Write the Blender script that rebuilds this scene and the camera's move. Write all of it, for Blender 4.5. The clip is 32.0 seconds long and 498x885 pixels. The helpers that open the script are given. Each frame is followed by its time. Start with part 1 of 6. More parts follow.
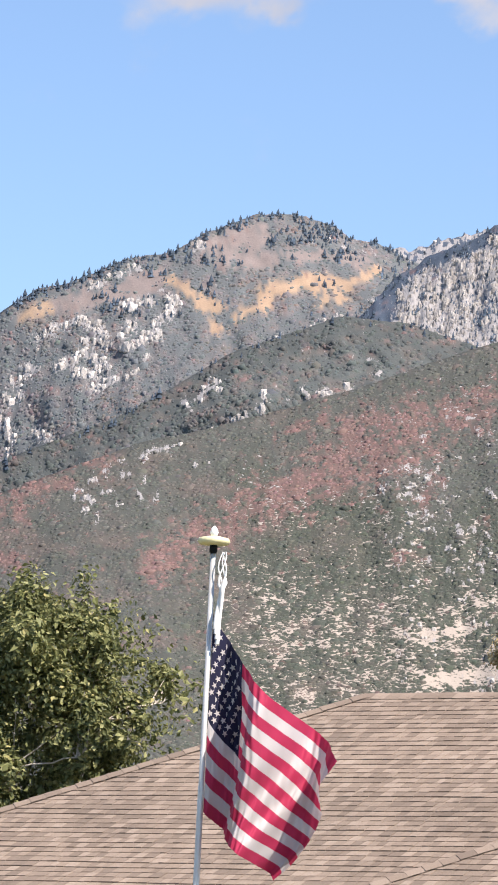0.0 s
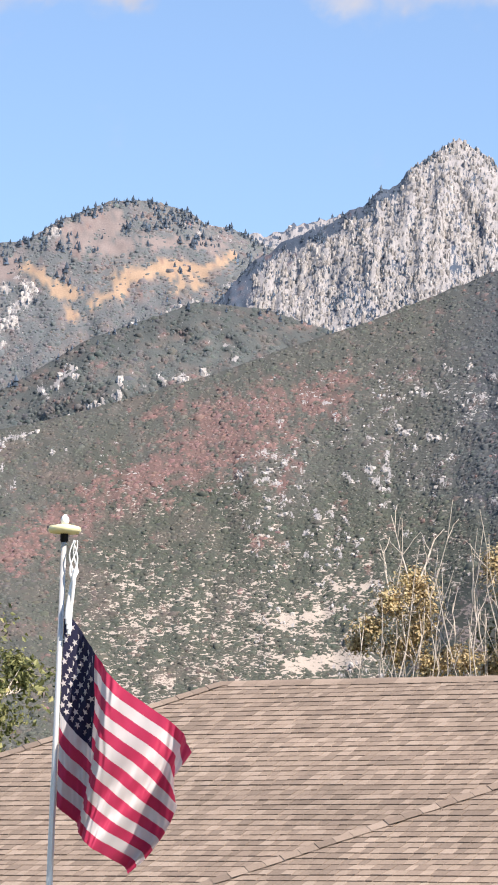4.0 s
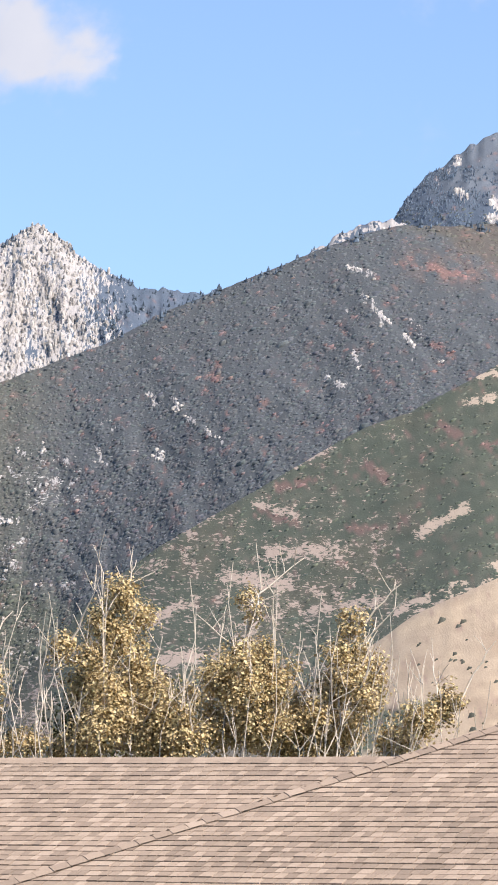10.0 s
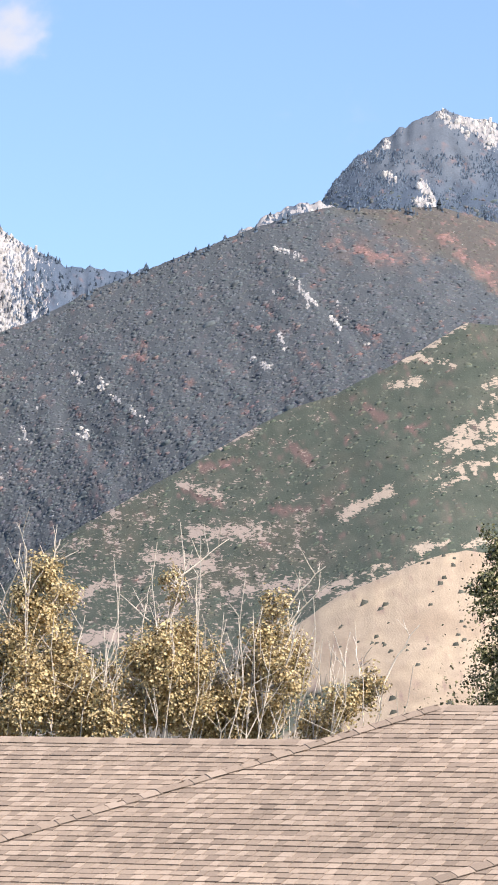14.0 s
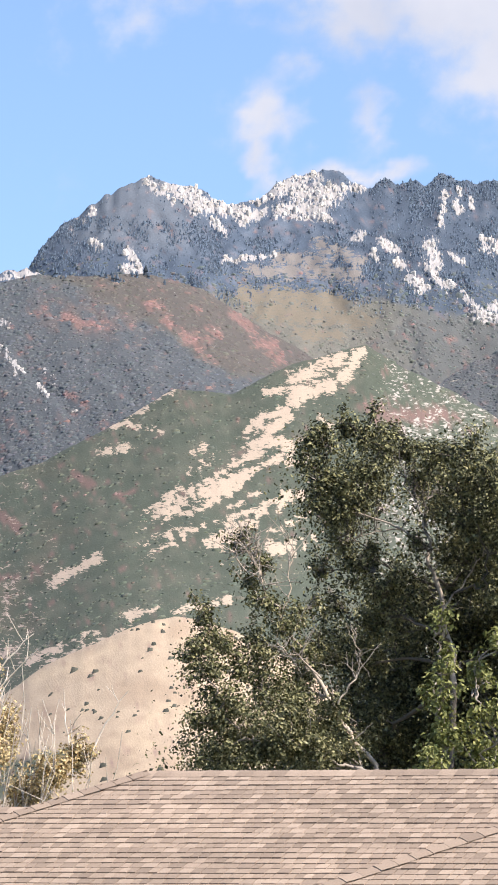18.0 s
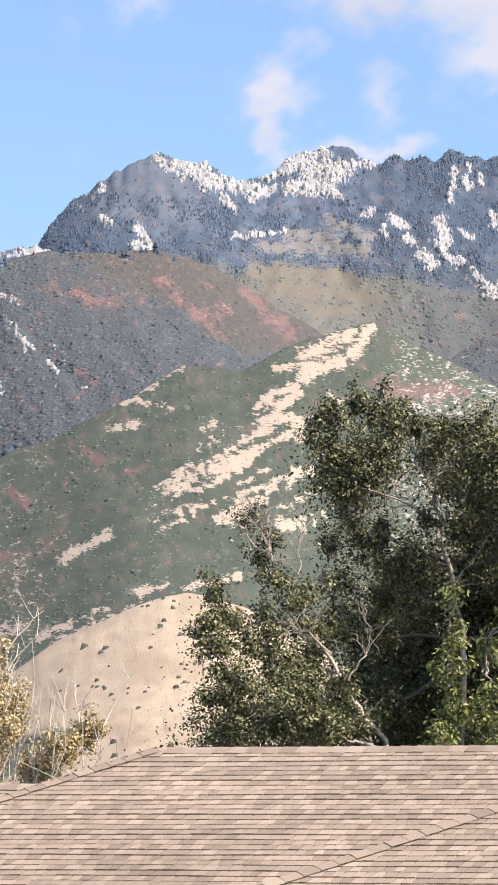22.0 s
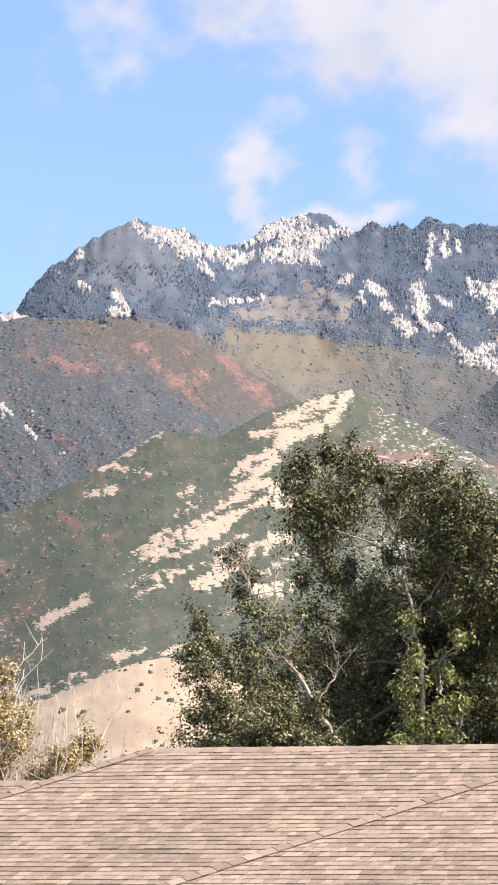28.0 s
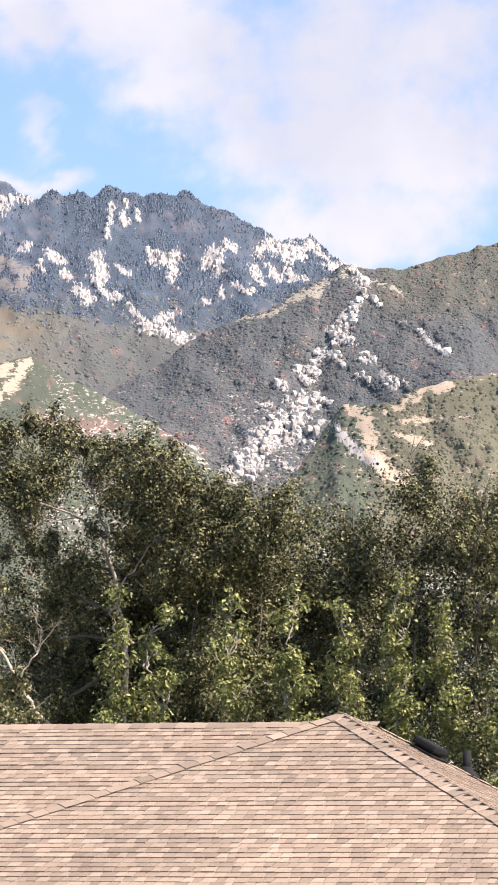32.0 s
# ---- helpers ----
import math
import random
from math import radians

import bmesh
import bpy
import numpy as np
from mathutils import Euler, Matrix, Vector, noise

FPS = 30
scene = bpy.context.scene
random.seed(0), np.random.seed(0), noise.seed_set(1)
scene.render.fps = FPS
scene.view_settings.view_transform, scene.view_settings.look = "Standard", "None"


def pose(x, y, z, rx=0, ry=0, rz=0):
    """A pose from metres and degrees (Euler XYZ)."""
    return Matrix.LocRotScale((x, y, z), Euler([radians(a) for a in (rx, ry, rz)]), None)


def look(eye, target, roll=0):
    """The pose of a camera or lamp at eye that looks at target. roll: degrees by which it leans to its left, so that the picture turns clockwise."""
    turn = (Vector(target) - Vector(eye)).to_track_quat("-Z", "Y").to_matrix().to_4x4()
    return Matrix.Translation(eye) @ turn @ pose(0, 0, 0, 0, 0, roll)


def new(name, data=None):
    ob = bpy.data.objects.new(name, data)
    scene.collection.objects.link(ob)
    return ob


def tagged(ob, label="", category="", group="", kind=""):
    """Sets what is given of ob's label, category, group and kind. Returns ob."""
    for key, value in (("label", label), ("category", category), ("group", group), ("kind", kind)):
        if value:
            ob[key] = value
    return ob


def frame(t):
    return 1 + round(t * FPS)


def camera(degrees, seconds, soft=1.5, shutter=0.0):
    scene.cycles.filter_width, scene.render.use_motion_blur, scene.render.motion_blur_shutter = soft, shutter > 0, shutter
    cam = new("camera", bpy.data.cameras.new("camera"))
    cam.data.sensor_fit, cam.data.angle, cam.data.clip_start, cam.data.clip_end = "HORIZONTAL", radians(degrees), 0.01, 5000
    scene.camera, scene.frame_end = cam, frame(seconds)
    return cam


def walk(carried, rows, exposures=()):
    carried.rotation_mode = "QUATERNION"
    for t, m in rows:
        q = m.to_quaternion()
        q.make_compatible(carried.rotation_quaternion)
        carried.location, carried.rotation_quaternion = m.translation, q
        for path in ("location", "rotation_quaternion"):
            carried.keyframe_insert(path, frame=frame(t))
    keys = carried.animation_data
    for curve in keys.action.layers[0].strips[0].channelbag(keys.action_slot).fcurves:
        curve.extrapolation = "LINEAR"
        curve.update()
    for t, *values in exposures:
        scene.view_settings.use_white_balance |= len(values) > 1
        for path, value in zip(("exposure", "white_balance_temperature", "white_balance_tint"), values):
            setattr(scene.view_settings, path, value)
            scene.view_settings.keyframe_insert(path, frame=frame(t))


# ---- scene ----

# ---- camera ----
# seconds, place, heading (degrees right of +y), tilt up, lean
WAY = (
    (0, 0.008, -0.138, 1.692, -12.381, 8.092, -2.912),
    (0.5, 0.024, -0.188, 1.684, -12.590, 8.287, -2.930),
    (1, -1.685, 7.563, 2.941, -12.876, 8.049, -3.698),
    (1.5, -2.222, 9.770, 3.263, -12.811, 8.093, -3.180),
    (2, -1.529, 7.034, 2.839, -12.882, 8.328, -3.666),
    (2.5, -0.291, 1.274, 1.916, -12.460, 8.501, -3.124),
    (3, -0.019, 0.070, 1.721, -12.023, 8.400, -2.863),
    (3.5, 0.019, -0.166, 1.689, -11.385, 8.216, -2.733),
    (4, -0.048, 0.295, 1.753, -10.545, 7.996, -2.147),
    (4.5, -0.239, 1.561, 1.925, -9.642, 7.847, -1.557),
    (6.5, 0.090, -0.730, 1.580, -7.390, 8.360, -1.520),
    (7, 0.163, -1.476, 1.443, -6.980, 8.783, -1.770),
    (7.5, -0.054, 0.544, 1.808, -6.648, 9.203, -1.837),
    (8, -0.071, 0.747, 1.849, -6.316, 9.559, -1.957),
    (8.5, -0.072, 0.764, 1.852, -5.959, 9.710, -2.103),
    (9, -0.066, 0.702, 1.839, -5.638, 9.676, -2.255),
    (9.5, 0.000, -0.002, 1.697, -5.357, 9.518, -2.497),
    (10, 0.003, -0.014, 1.697, -5.113, 9.293, -2.729),
    (10.5, 0.002, -0.008, 1.698, -4.827, 9.108, -2.926),
    (11, -0.019, 0.083, 1.718, -4.519, 9.005, -3.138),
    (11.5, -0.021, 0.100, 1.720, -4.207, 8.979, -3.340),
    (12, -0.026, 0.141, 1.728, -3.939, 8.989, -3.558),
    (12.5, -0.034, 0.141, 1.724, -3.814, 8.972, -3.564),
    (13, -0.033, 0.174, 1.731, -3.882, 8.971, -3.541),
    (13.5, -0.028, 0.135, 1.727, -4.096, 9.038, -3.445),
    (15.5, 0.000, 0.050, 1.700, -3.790, 9.190, -3.000),
    (16, 0.000, 0.020, 1.700, -2.900, 9.305, -2.735),
    (16.5, 0.000, 0.000, 1.700, -1.945, 9.530, -2.570),
    (17, 0.001, 0.033, 1.707, -1.203, 9.779, -2.367),
    (17.5, 0.004, 0.049, 1.709, -0.717, 9.983, -2.311),
    (18, 0.000, 0.011, 1.704, -0.429, 10.127, -2.314),
    (18.5, 0.001, 0.024, 1.706, -0.196, 10.224, -2.335),
    (19, 0.000, 0.025, 1.705, 0.001, 10.300, -2.315),
    (19.5, 0.001, 0.021, 1.704, 0.127, 10.314, -2.239),
    (20, -0.002, -0.012, 1.701, 0.145, 10.282, -2.262),
    (20.5, -0.001, -0.002, 1.702, 0.012, 10.213, -2.284),
    (21, -0.005, -0.048, 1.696, -0.204, 10.073, -2.312),
    (21.5, 0.003, 0.041, 1.708, -0.439, 9.930, -2.320),
    (22, -0.000, 0.015, 1.707, -0.544, 9.822, -2.260),
    (22.5, 0.001, 0.034, 1.709, -0.482, 9.801, -2.100),
    (23, 0.004, 0.046, 1.707, -0.288, 9.918, -1.871),
    (23.5, 0.003, 0.039, 1.703, -0.036, 10.089, -1.666),
    (24, -0.002, -0.016, 1.697, 0.108, 10.310, -1.589),
    (24.5, 0.002, 0.029, 1.705, 0.051, 10.519, -1.544),
    (25, 0.002, 0.024, 1.704, -0.136, 10.829, -1.571),
    (25.5, -0.050, 4.500, 2.500, -0.280, 11.000, -1.650),
    (27.5, 0.022, -3.331, 0.988, -0.547, 10.893, -2.144),
    (28, 0.012, -6.451, 0.302, -0.286, 10.676, -2.346),
    (28.5, 0.014, -6.470, 0.294, 0.071, 10.418, -2.419),
    (29, 0.014, -6.496, 0.311, 0.447, 10.202, -2.366),
    (29.5, -0.050, -6.312, 0.365, 0.961, 10.045, -2.251),
    (30, -0.143, -6.342, 0.367, 1.542, 9.960, -2.160),
    (30.5, -0.329, -5.826, 0.448, 2.278, 10.008, -2.154),
    (31, -0.296, -5.466, 0.501, 2.775, 10.067, -1.999),
    (31.5, -0.300, -5.482, 0.496, 3.281, 10.223, -2.011),
    (32, -0.319, -5.361, 0.523, 3.878, 10.430, -1.944),
)


def carried_pose(x, y, z, heading, tilt, lean):
    return pose(x, y, z, 90 + tilt, 0, -heading) @ pose(0, 0, 0, 0, 0, -lean)


cam = camera(6.31, 32.0, soft=1.9)
walk(cam, [(t, carried_pose(*row)) for t, *row in WAY], ((0, 0.95, 6350, 13), (1, 0.82, 6330, 13), (2, 0.82, 6330, 13), (3, 0.94, 6350, 13), (4, 0.99, 6380, 13), (9, 1.15, 6420, 12), (13, 1.25, 6330, 12), (19, 1.25, 6400, 12), (25, 1.26, 6480, 12), (28, 1.33, 6650, 14), (32, 1.43, 6700, 15)))

# ---- light ----
SUN_ELEVATION, SUN_HEADING = radians(48), radians(124)   # heading clockwise from +y
world = bpy.data.worlds.new("sky")
scene.world = world
world.use_nodes = True
wn = world.node_tree.nodes
sky = wn.new("ShaderNodeTexSky")
sky.sky_type, sky.sun_disc = "NISHITA", False
sky.sun_elevation, sky.sun_rotation = SUN_ELEVATION, SUN_HEADING
sky.altitude, sky.air_density, sky.dust_density, sky.ozone_density = 1500, 1.0, 0.6, 2.0
wn["Background"].inputs["Strength"].default_value = 0.095
world.node_tree.links.new(sky.outputs[0], wn["Background"].inputs["Color"])
sun_way = Vector((math.sin(SUN_HEADING) * math.cos(SUN_ELEVATION), math.cos(SUN_HEADING) * math.cos(SUN_ELEVATION), math.sin(SUN_ELEVATION)))
sun = new("sun", bpy.data.lights.new("sun", "SUN"))
sun.data.energy, sun.data.angle, sun.data.color = 4.2, radians(0.55), (1.0, 0.9, 0.78)
sun.matrix_world = look(sun_way * 60, (0, 0, 0))

# ---- materials ----


def material(name, rough=0.8, metal=0.0):
    m = bpy.data.materials.new(name)
    m.use_nodes = True
    b = m.node_tree.nodes["Principled BSDF"]
    b.inputs["Roughness"].default_value = rough
    b.inputs["Metallic"].default_value = metal
    b.inputs["Specular IOR Level"].default_value = 0.25
    return m, m.node_tree.nodes, m.node_tree.links, b


def ramp(nodes, stops):
    r = nodes.new("ShaderNodeValToRGB")
    while len(r.color_ramp.elements) < len(stops):
        r.color_ramp.elements.new(0.5)
    for e, (at, c) in zip(r.color_ramp.elements, stops):
        e.position, e.color = at, (*c, 1)
    return r


def grain(m, nodes, links, bsdf, colour, scale_a, scale_b, amount, bump=0.3, depth=0.02):
    """Two sizes of mottling over a colour socket, and a fine relief."""
    tc = nodes.new("ShaderNodeTexCoord")
    outs = []
    for s in (scale_a, scale_b):
        n = nodes.new("ShaderNodeTexNoise")
        n.inputs["Scale"].default_value, n.inputs["Detail"].default_value = s, 5
        links.new(tc.outputs["Object"], n.inputs["Vector"])
        outs.append(n)
    mix = nodes.new("ShaderNodeMath")
    mix.operation = "ADD"
    links.new(outs[0].outputs[0], mix.inputs[0])
    links.new(outs[1].outputs[0], mix.inputs[1])
    val = nodes.new("ShaderNodeMapRange")
    val.inputs["From Min"].default_value, val.inputs["From Max"].default_value = 0.6, 1.4
    val.inputs["To Min"].default_value, val.inputs["To Max"].default_value = 1 - amount, 1 + amount
    links.new(mix.outputs[0], val.inputs["Value"])
    mul = nodes.new("ShaderNodeVectorMath")
    mul.operation = "SCALE"
    links.new(colour, mul.inputs[0])
    links.new(val.outputs[0], mul.inputs["Scale"])
    links.new(mul.outputs[0], bsdf.inputs["Base Color"])
    if bump:
        bp = nodes.new("ShaderNodeBump")
        bp.inputs["Strength"].default_value, bp.inputs["Distance"].default_value = bump, depth
        links.new(outs[1].outputs[0], bp.inputs["Height"])
        links.new(bp.outputs[0], bsdf.inputs["Normal"])


def plain(name, colour, rough=0.8, metal=0.0, scale_a=2, scale_b=30, amount=0.15, bump=0.3, depth=0.01):
    m, nodes, links, b = material(name, rough, metal)
    c = nodes.new("ShaderNodeRGB")
    c.outputs[0].default_value = (*colour, 1)
    grain(m, nodes, links, b, c.outputs[0], scale_a, scale_b, amount, bump, depth)
    return m


def tinted(name, rough, scale_a, scale_b, amount, bump, depth, spread=0.0):
    """Colour from the mesh's own tint, mottled; spread varies it clump by clump."""
    m, nodes, links, b = material(name, rough)
    a = nodes.new("ShaderNodeAttribute")
    a.attribute_name = "tint"
    c = a.outputs["Color"]
    if spread:
        g = nodes.new("ShaderNodeNewGeometry")
        r = nodes.new("ShaderNodeMapRange")
        r.inputs["To Min"].default_value, r.inputs["To Max"].default_value = 1 - spread, 1 + spread
        links.new(g.outputs["Random Per Island"], r.inputs["Value"])
        v = nodes.new("ShaderNodeVectorMath")
        v.operation = "SCALE"
        links.new(c, v.inputs[0])
        links.new(r.outputs[0], v.inputs["Scale"])
        c = v.outputs[0]
    grain(m, nodes, links, b, c, scale_a, scale_b, amount, bump, depth)
    return m


def leafy(name, stops, through_share=0.3, rough=0.5):
    """Leaves: colour by leaf, some light through them."""
    m, nodes, links, b = material(name, rough)
    g = nodes.new("ShaderNodeNewGeometry")
    r = ramp(nodes, stops)
    links.new(g.outputs["Random Per Island"], r.inputs[0])
    links.new(r.outputs[0], b.inputs["Base Color"])
    tr = nodes.new("ShaderNodeBsdfTranslucent")
    links.new(r.outputs[0], tr.inputs["Color"])
    mx = nodes.new("ShaderNodeMixShader")
    mx.inputs[0].default_value = through_share
    links.new(b.outputs[0], mx.inputs[1])
    links.new(tr.outputs[0], mx.inputs[2])
    links.new(mx.outputs[0], nodes["Material Output"].inputs["Surface"])
    return m


def shingled(name, island):
    """Weathered brown laminated shingles, each tab its own shade."""
    m, nodes, links, b = material(name, 0.9)
    if island:
        g = nodes.new("ShaderNodeNewGeometry")
        rnd = g.outputs["Random Per Island"]
    else:
        g = nodes.new("ShaderNodeObjectInfo")
        rnd = g.outputs["Random"]
    r = ramp(nodes, ((0.0, (0.21, 0.161, 0.124)), (0.3, (0.253, 0.194, 0.149)), (0.6, (0.285, 0.22, 0.168)), (0.85, (0.318, 0.246, 0.19)), (1.0, (0.355, 0.278, 0.217))))
    links.new(rnd, r.inputs[0])
    grain(m, nodes, links, b, r.outputs[0], 0.7, 60, 0.26, 0.5, 0.004)
    return m


def mountain_ground():
    """Slopes: dense cover, open soil and granite, each in its share, broken up over the land's own chart."""
    m, nodes, links, b = material("mountain_ground", 0.95)

    def attribute(name):
        a = nodes.new("ShaderNodeAttribute")
        a.attribute_name = name
        return a

    def noise(scale, detail=4, rough=0.55, bend=0.0):
        mp = nodes.new("ShaderNodeMapping")
        mp.inputs["Scale"].default_value = scale
        mp.inputs["Rotation"].default_value = (0, 0, -0.4 if scale[0] < scale[1] else 0)
        links.new(chart.outputs["Vector"], mp.inputs["Vector"])
        n = nodes.new("ShaderNodeTexNoise")
        n.inputs["Scale"].default_value, n.inputs["Detail"].default_value = 1, detail
        n.inputs["Roughness"].default_value, n.inputs["Distortion"].default_value = rough, bend
        links.new(mp.outputs[0], n.inputs["Vector"])
        return n.outputs[0]

    def math_node(kind, a, c, d=None):
        n = nodes.new("ShaderNodeMath")
        n.operation = kind
        for q, v in enumerate((a, c, d)):
            if v is None:
                continue
            if isinstance(v, (int, float)):
                n.inputs[q].default_value = v
            else:
                links.new(v, n.inputs[q])
        return n.outputs[0]

    def step(v, lo, hi):
        n = nodes.new("ShaderNodeMapRange")
        n.interpolation_type = "SMOOTHSTEP"
        n.inputs["From Min"].default_value, n.inputs["From Max"].default_value = lo, hi
        links.new(v, n.inputs["Value"])
        return n.outputs[0]

    def mix(f, a, c):
        n = nodes.new("ShaderNodeMix")
        n.data_type = "RGBA"
        links.new(f, n.inputs["Factor"])
        links.new(a, n.inputs["A"])
        links.new(c, n.inputs["B"])
        return n.outputs["Result"]

    def scaled(c, f):
        n = nodes.new("ShaderNodeVectorMath")
        n.operation = "SCALE"
        links.new(c, n.inputs[0])
        links.new(f, n.inputs["Scale"])
        return n.outputs[0]
    chart, tint_in, soil_in, rock_in = attribute("chart"), attribute("tint"), attribute("soil"), attribute("rock")
    speck, patch, ribs, broad = noise((40, 60, 1), 3), noise((12, 32, 1), 5, 0.62, 1.0), noise((34, 12, 1), 5, 0.66, 0.4), noise((5, 8, 1), 4)
    cover = scaled(tint_in.outputs["Color"], math_node("ADD", math_node("MULTIPLY", speck, 0.5), math_node("MULTIPLY_ADD", broad, 0.5, 0.5)))
    soil = scaled(soil_in.outputs["Color"], math_node("MULTIPLY_ADD", speck, 0.35, 0.82))
    open_soil = step(math_node("MULTIPLY_ADD", patch, 2.4, math_node("ADD", soil_in.outputs["Alpha"], -1.2)), 0.46, 0.55)
    granite = ramp(nodes, ((0.3, (0.2, 0.195, 0.2)), (0.5, (0.3, 0.286, 0.284)), (0.7, (0.37, 0.35, 0.34))))
    links.new(ribs, granite.inputs[0])
    rock = step(math_node("MULTIPLY_ADD", ribs, 2.2, math_node("ADD", rock_in.outputs["Fac"], -1.1)), 0.4, 0.58)
    links.new(mix(rock, mix(open_soil, cover, soil), granite.outputs[0]), b.inputs["Base Color"])
    bump = nodes.new("ShaderNodeBump")
    bump.inputs["Strength"].default_value, bump.inputs["Distance"].default_value = 0.25, 1.0
    links.new(math_node("ADD", math_node("MULTIPLY", speck, 0.7), math_node("MULTIPLY", rock, math_node("ADD", ribs, 0.3))), bump.inputs["Height"])
    links.new(bump.outputs[0], b.inputs["Normal"])
    return m


LAND = mountain_ground()
LAWN = tinted("dry_ground", 0.95, 0.015, 0.12, 0.14, 0.35, 1.0)
SCRUB = tinted("scrub_leaves", 0.9, 0.3, 2.2, 0.15, 0.3, 0.5, 0.07)
NEEDLES = tinted("conifer_needles", 0.9, 0.3, 2.0, 0.25, 0.5, 0.5, 0.3)
GRANITE = tinted("pale_granite", 0.9, 0.06, 0.6, 0.22, 0.8, 1.0, 0.12)
SHINGLE = shingled("laminated_shingle", True)
SHINGLE_PIECE = shingled("laminated_shingle_piece", False)
FELT = plain("roof_underlay", (0.05, 0.045, 0.04), 0.95)
STUCCO = plain("tan_stucco", (0.5, 0.43, 0.34), 0.9, 0, 1.5, 60)
FASCIA = plain("fascia_paint", (0.55, 0.5, 0.43), 0.6)
BLACK = plain("black_vent_plastic", (0.01, 0.01, 0.011), 0.8, 0, 3, 60, 0.2)
POLE = plain("silver_pole_metal", (0.62, 0.61, 0.58), 0.4, 0.3, 3, 80, 0.1, 0.05)
GOLD = plain("aged_cream_disc", (0.78, 0.71, 0.42), 0.5, 0.0, 8, 60, 0.12, 0.1)
ROPE = plain("white_rope", (0.8, 0.8, 0.78), 0.8, 0, 30, 300, 0.12, 0.4, 0.002)
BARK_GREY = plain("grey_bark", (0.3, 0.26, 0.22), 0.9, 0, 3, 30, 0.35, 0.6, 0.01)
# bark colour darkened to stand for a trunk in shade
BARK_SHADED = plain("shaded_bark", (0.11, 0.095, 0.08), 0.9, 0, 3, 30, 0.35, 0.6, 0.01)
BARK_MID = plain("brown_grey_bark", (0.17, 0.148, 0.125), 0.9, 0, 3, 30, 0.35, 0.6, 0.01)
BARK_TAN = plain("tan_bark", (0.4, 0.33, 0.26), 0.9, 0, 4, 30, 0.45, 0.6, 0.01)
BARK_PALE = plain("pale_twig_bark", (0.55, 0.48, 0.4), 0.85, 0, 3, 40, 0.3, 0.4, 0.006)


def cloth(name, colour):
    m = plain(name, colour, 0.7, 0, 6, 900, 0.08, 0.25, 0.0006)
    nodes, links = m.node_tree.nodes, m.node_tree.links
    b, t, mx = nodes["Principled BSDF"], nodes.new("ShaderNodeBsdfTranslucent"), nodes.new("ShaderNodeMixShader")
    t.inputs["Color"].default_value = (*colour, 1)
    mx.inputs[0].default_value = 0.3
    links.new(b.outputs[0], mx.inputs[1])
    links.new(t.outputs[0], mx.inputs[2])
    links.new(mx.outputs[0], nodes["Material Output"].inputs["Surface"])
    return m


RED_CLOTH, WHITE_CLOTH, BLUE_CLOTH = cloth("red_nylon", (0.47, 0.035, 0.095)), cloth("white_nylon", (0.62, 0.58, 0.57)), cloth("navy_nylon", (0.02, 0.02, 0.05))

# ---- mesh helpers ----


def mesh_of(name, verts, faces, mat, tint=None, smooth=False):
    """A mesh from numpy arrays: verts (n, 3), faces (m, 3 or 4)."""
    verts, faces = np.asarray(verts, dtype=np.float32), np.asarray(faces, dtype=np.int32)
    me = bpy.data.meshes.new(name)
    k = faces.shape[1]
    me.vertices.add(len(verts))
    me.vertices.foreach_set("co", verts.ravel())
    me.loops.add(faces.size)
    me.loops.foreach_set("vertex_index", faces.ravel())
    me.polygons.add(len(faces))
    me.polygons.foreach_set("loop_start", np.arange(0, faces.size, k, dtype=np.int32))
    me.polygons.foreach_set("loop_total", np.full(len(faces), k, dtype=np.int32))
    me.polygons.foreach_set("use_smooth", np.full(len(faces), bool(smooth)))
    me.materials.append(mat)
    if tint is not None:
        col = np.ones((len(verts), 4), dtype=np.float32)
        col[:, :3] = tint
        at = me.attributes.new("tint", "FLOAT_COLOR", "POINT")
        at.data.foreach_set("color", col.ravel())
    me.update()
    me.validate()
    return me


def part(name, data, parent, label="", mat=None, at=None):
    """One mesh object under a thing or a part. data: a mesh, or a bmesh to be used up."""
    if isinstance(data, bmesh.types.BMesh):
        me = bpy.data.meshes.new(name)
        data.to_mesh(me)
        data.free()
        me.materials.append(mat)
        data = me
    ob = new(name, data)
    if parent:
        ob.parent = parent
    if at is not None:
        ob.matrix_basis = at
    return tagged(ob, label) if label else ob


def bm_box(lo, hi, bevel=0.0):
    bm = bmesh.new()
    bmesh.ops.create_cube(bm, size=1)
    for v in bm.verts:
        v.co = Vector([l + (c + 0.5) * (h - l) for c, l, h in zip(v.co, lo, hi)])
    if bevel:
        bmesh.ops.bevel(bm, geom=bm.edges[:], offset=bevel, segments=2, profile=0.6, affect="EDGES")
    return bm


def bm_lathe(rings, n=20, at=(0, 0, 0)):
    """A turned body from (radius, z) rings."""
    bm = bmesh.new()
    rows = [[bm.verts.new((at[0] + r * math.cos(2 * math.pi * i / n), at[1] + r * math.sin(2 * math.pi * i / n), at[2] + z)) for i in range(n)] for r, z in rings]
    for a, b in zip(rows, rows[1:]):
        for i in range(n):
            bm.faces.new((a[i], a[(i + 1) % n], b[(i + 1) % n], b[i])).smooth = True
    bm.faces.new(rows[-1])
    bm.faces.new(rows[0][::-1])
    return bm


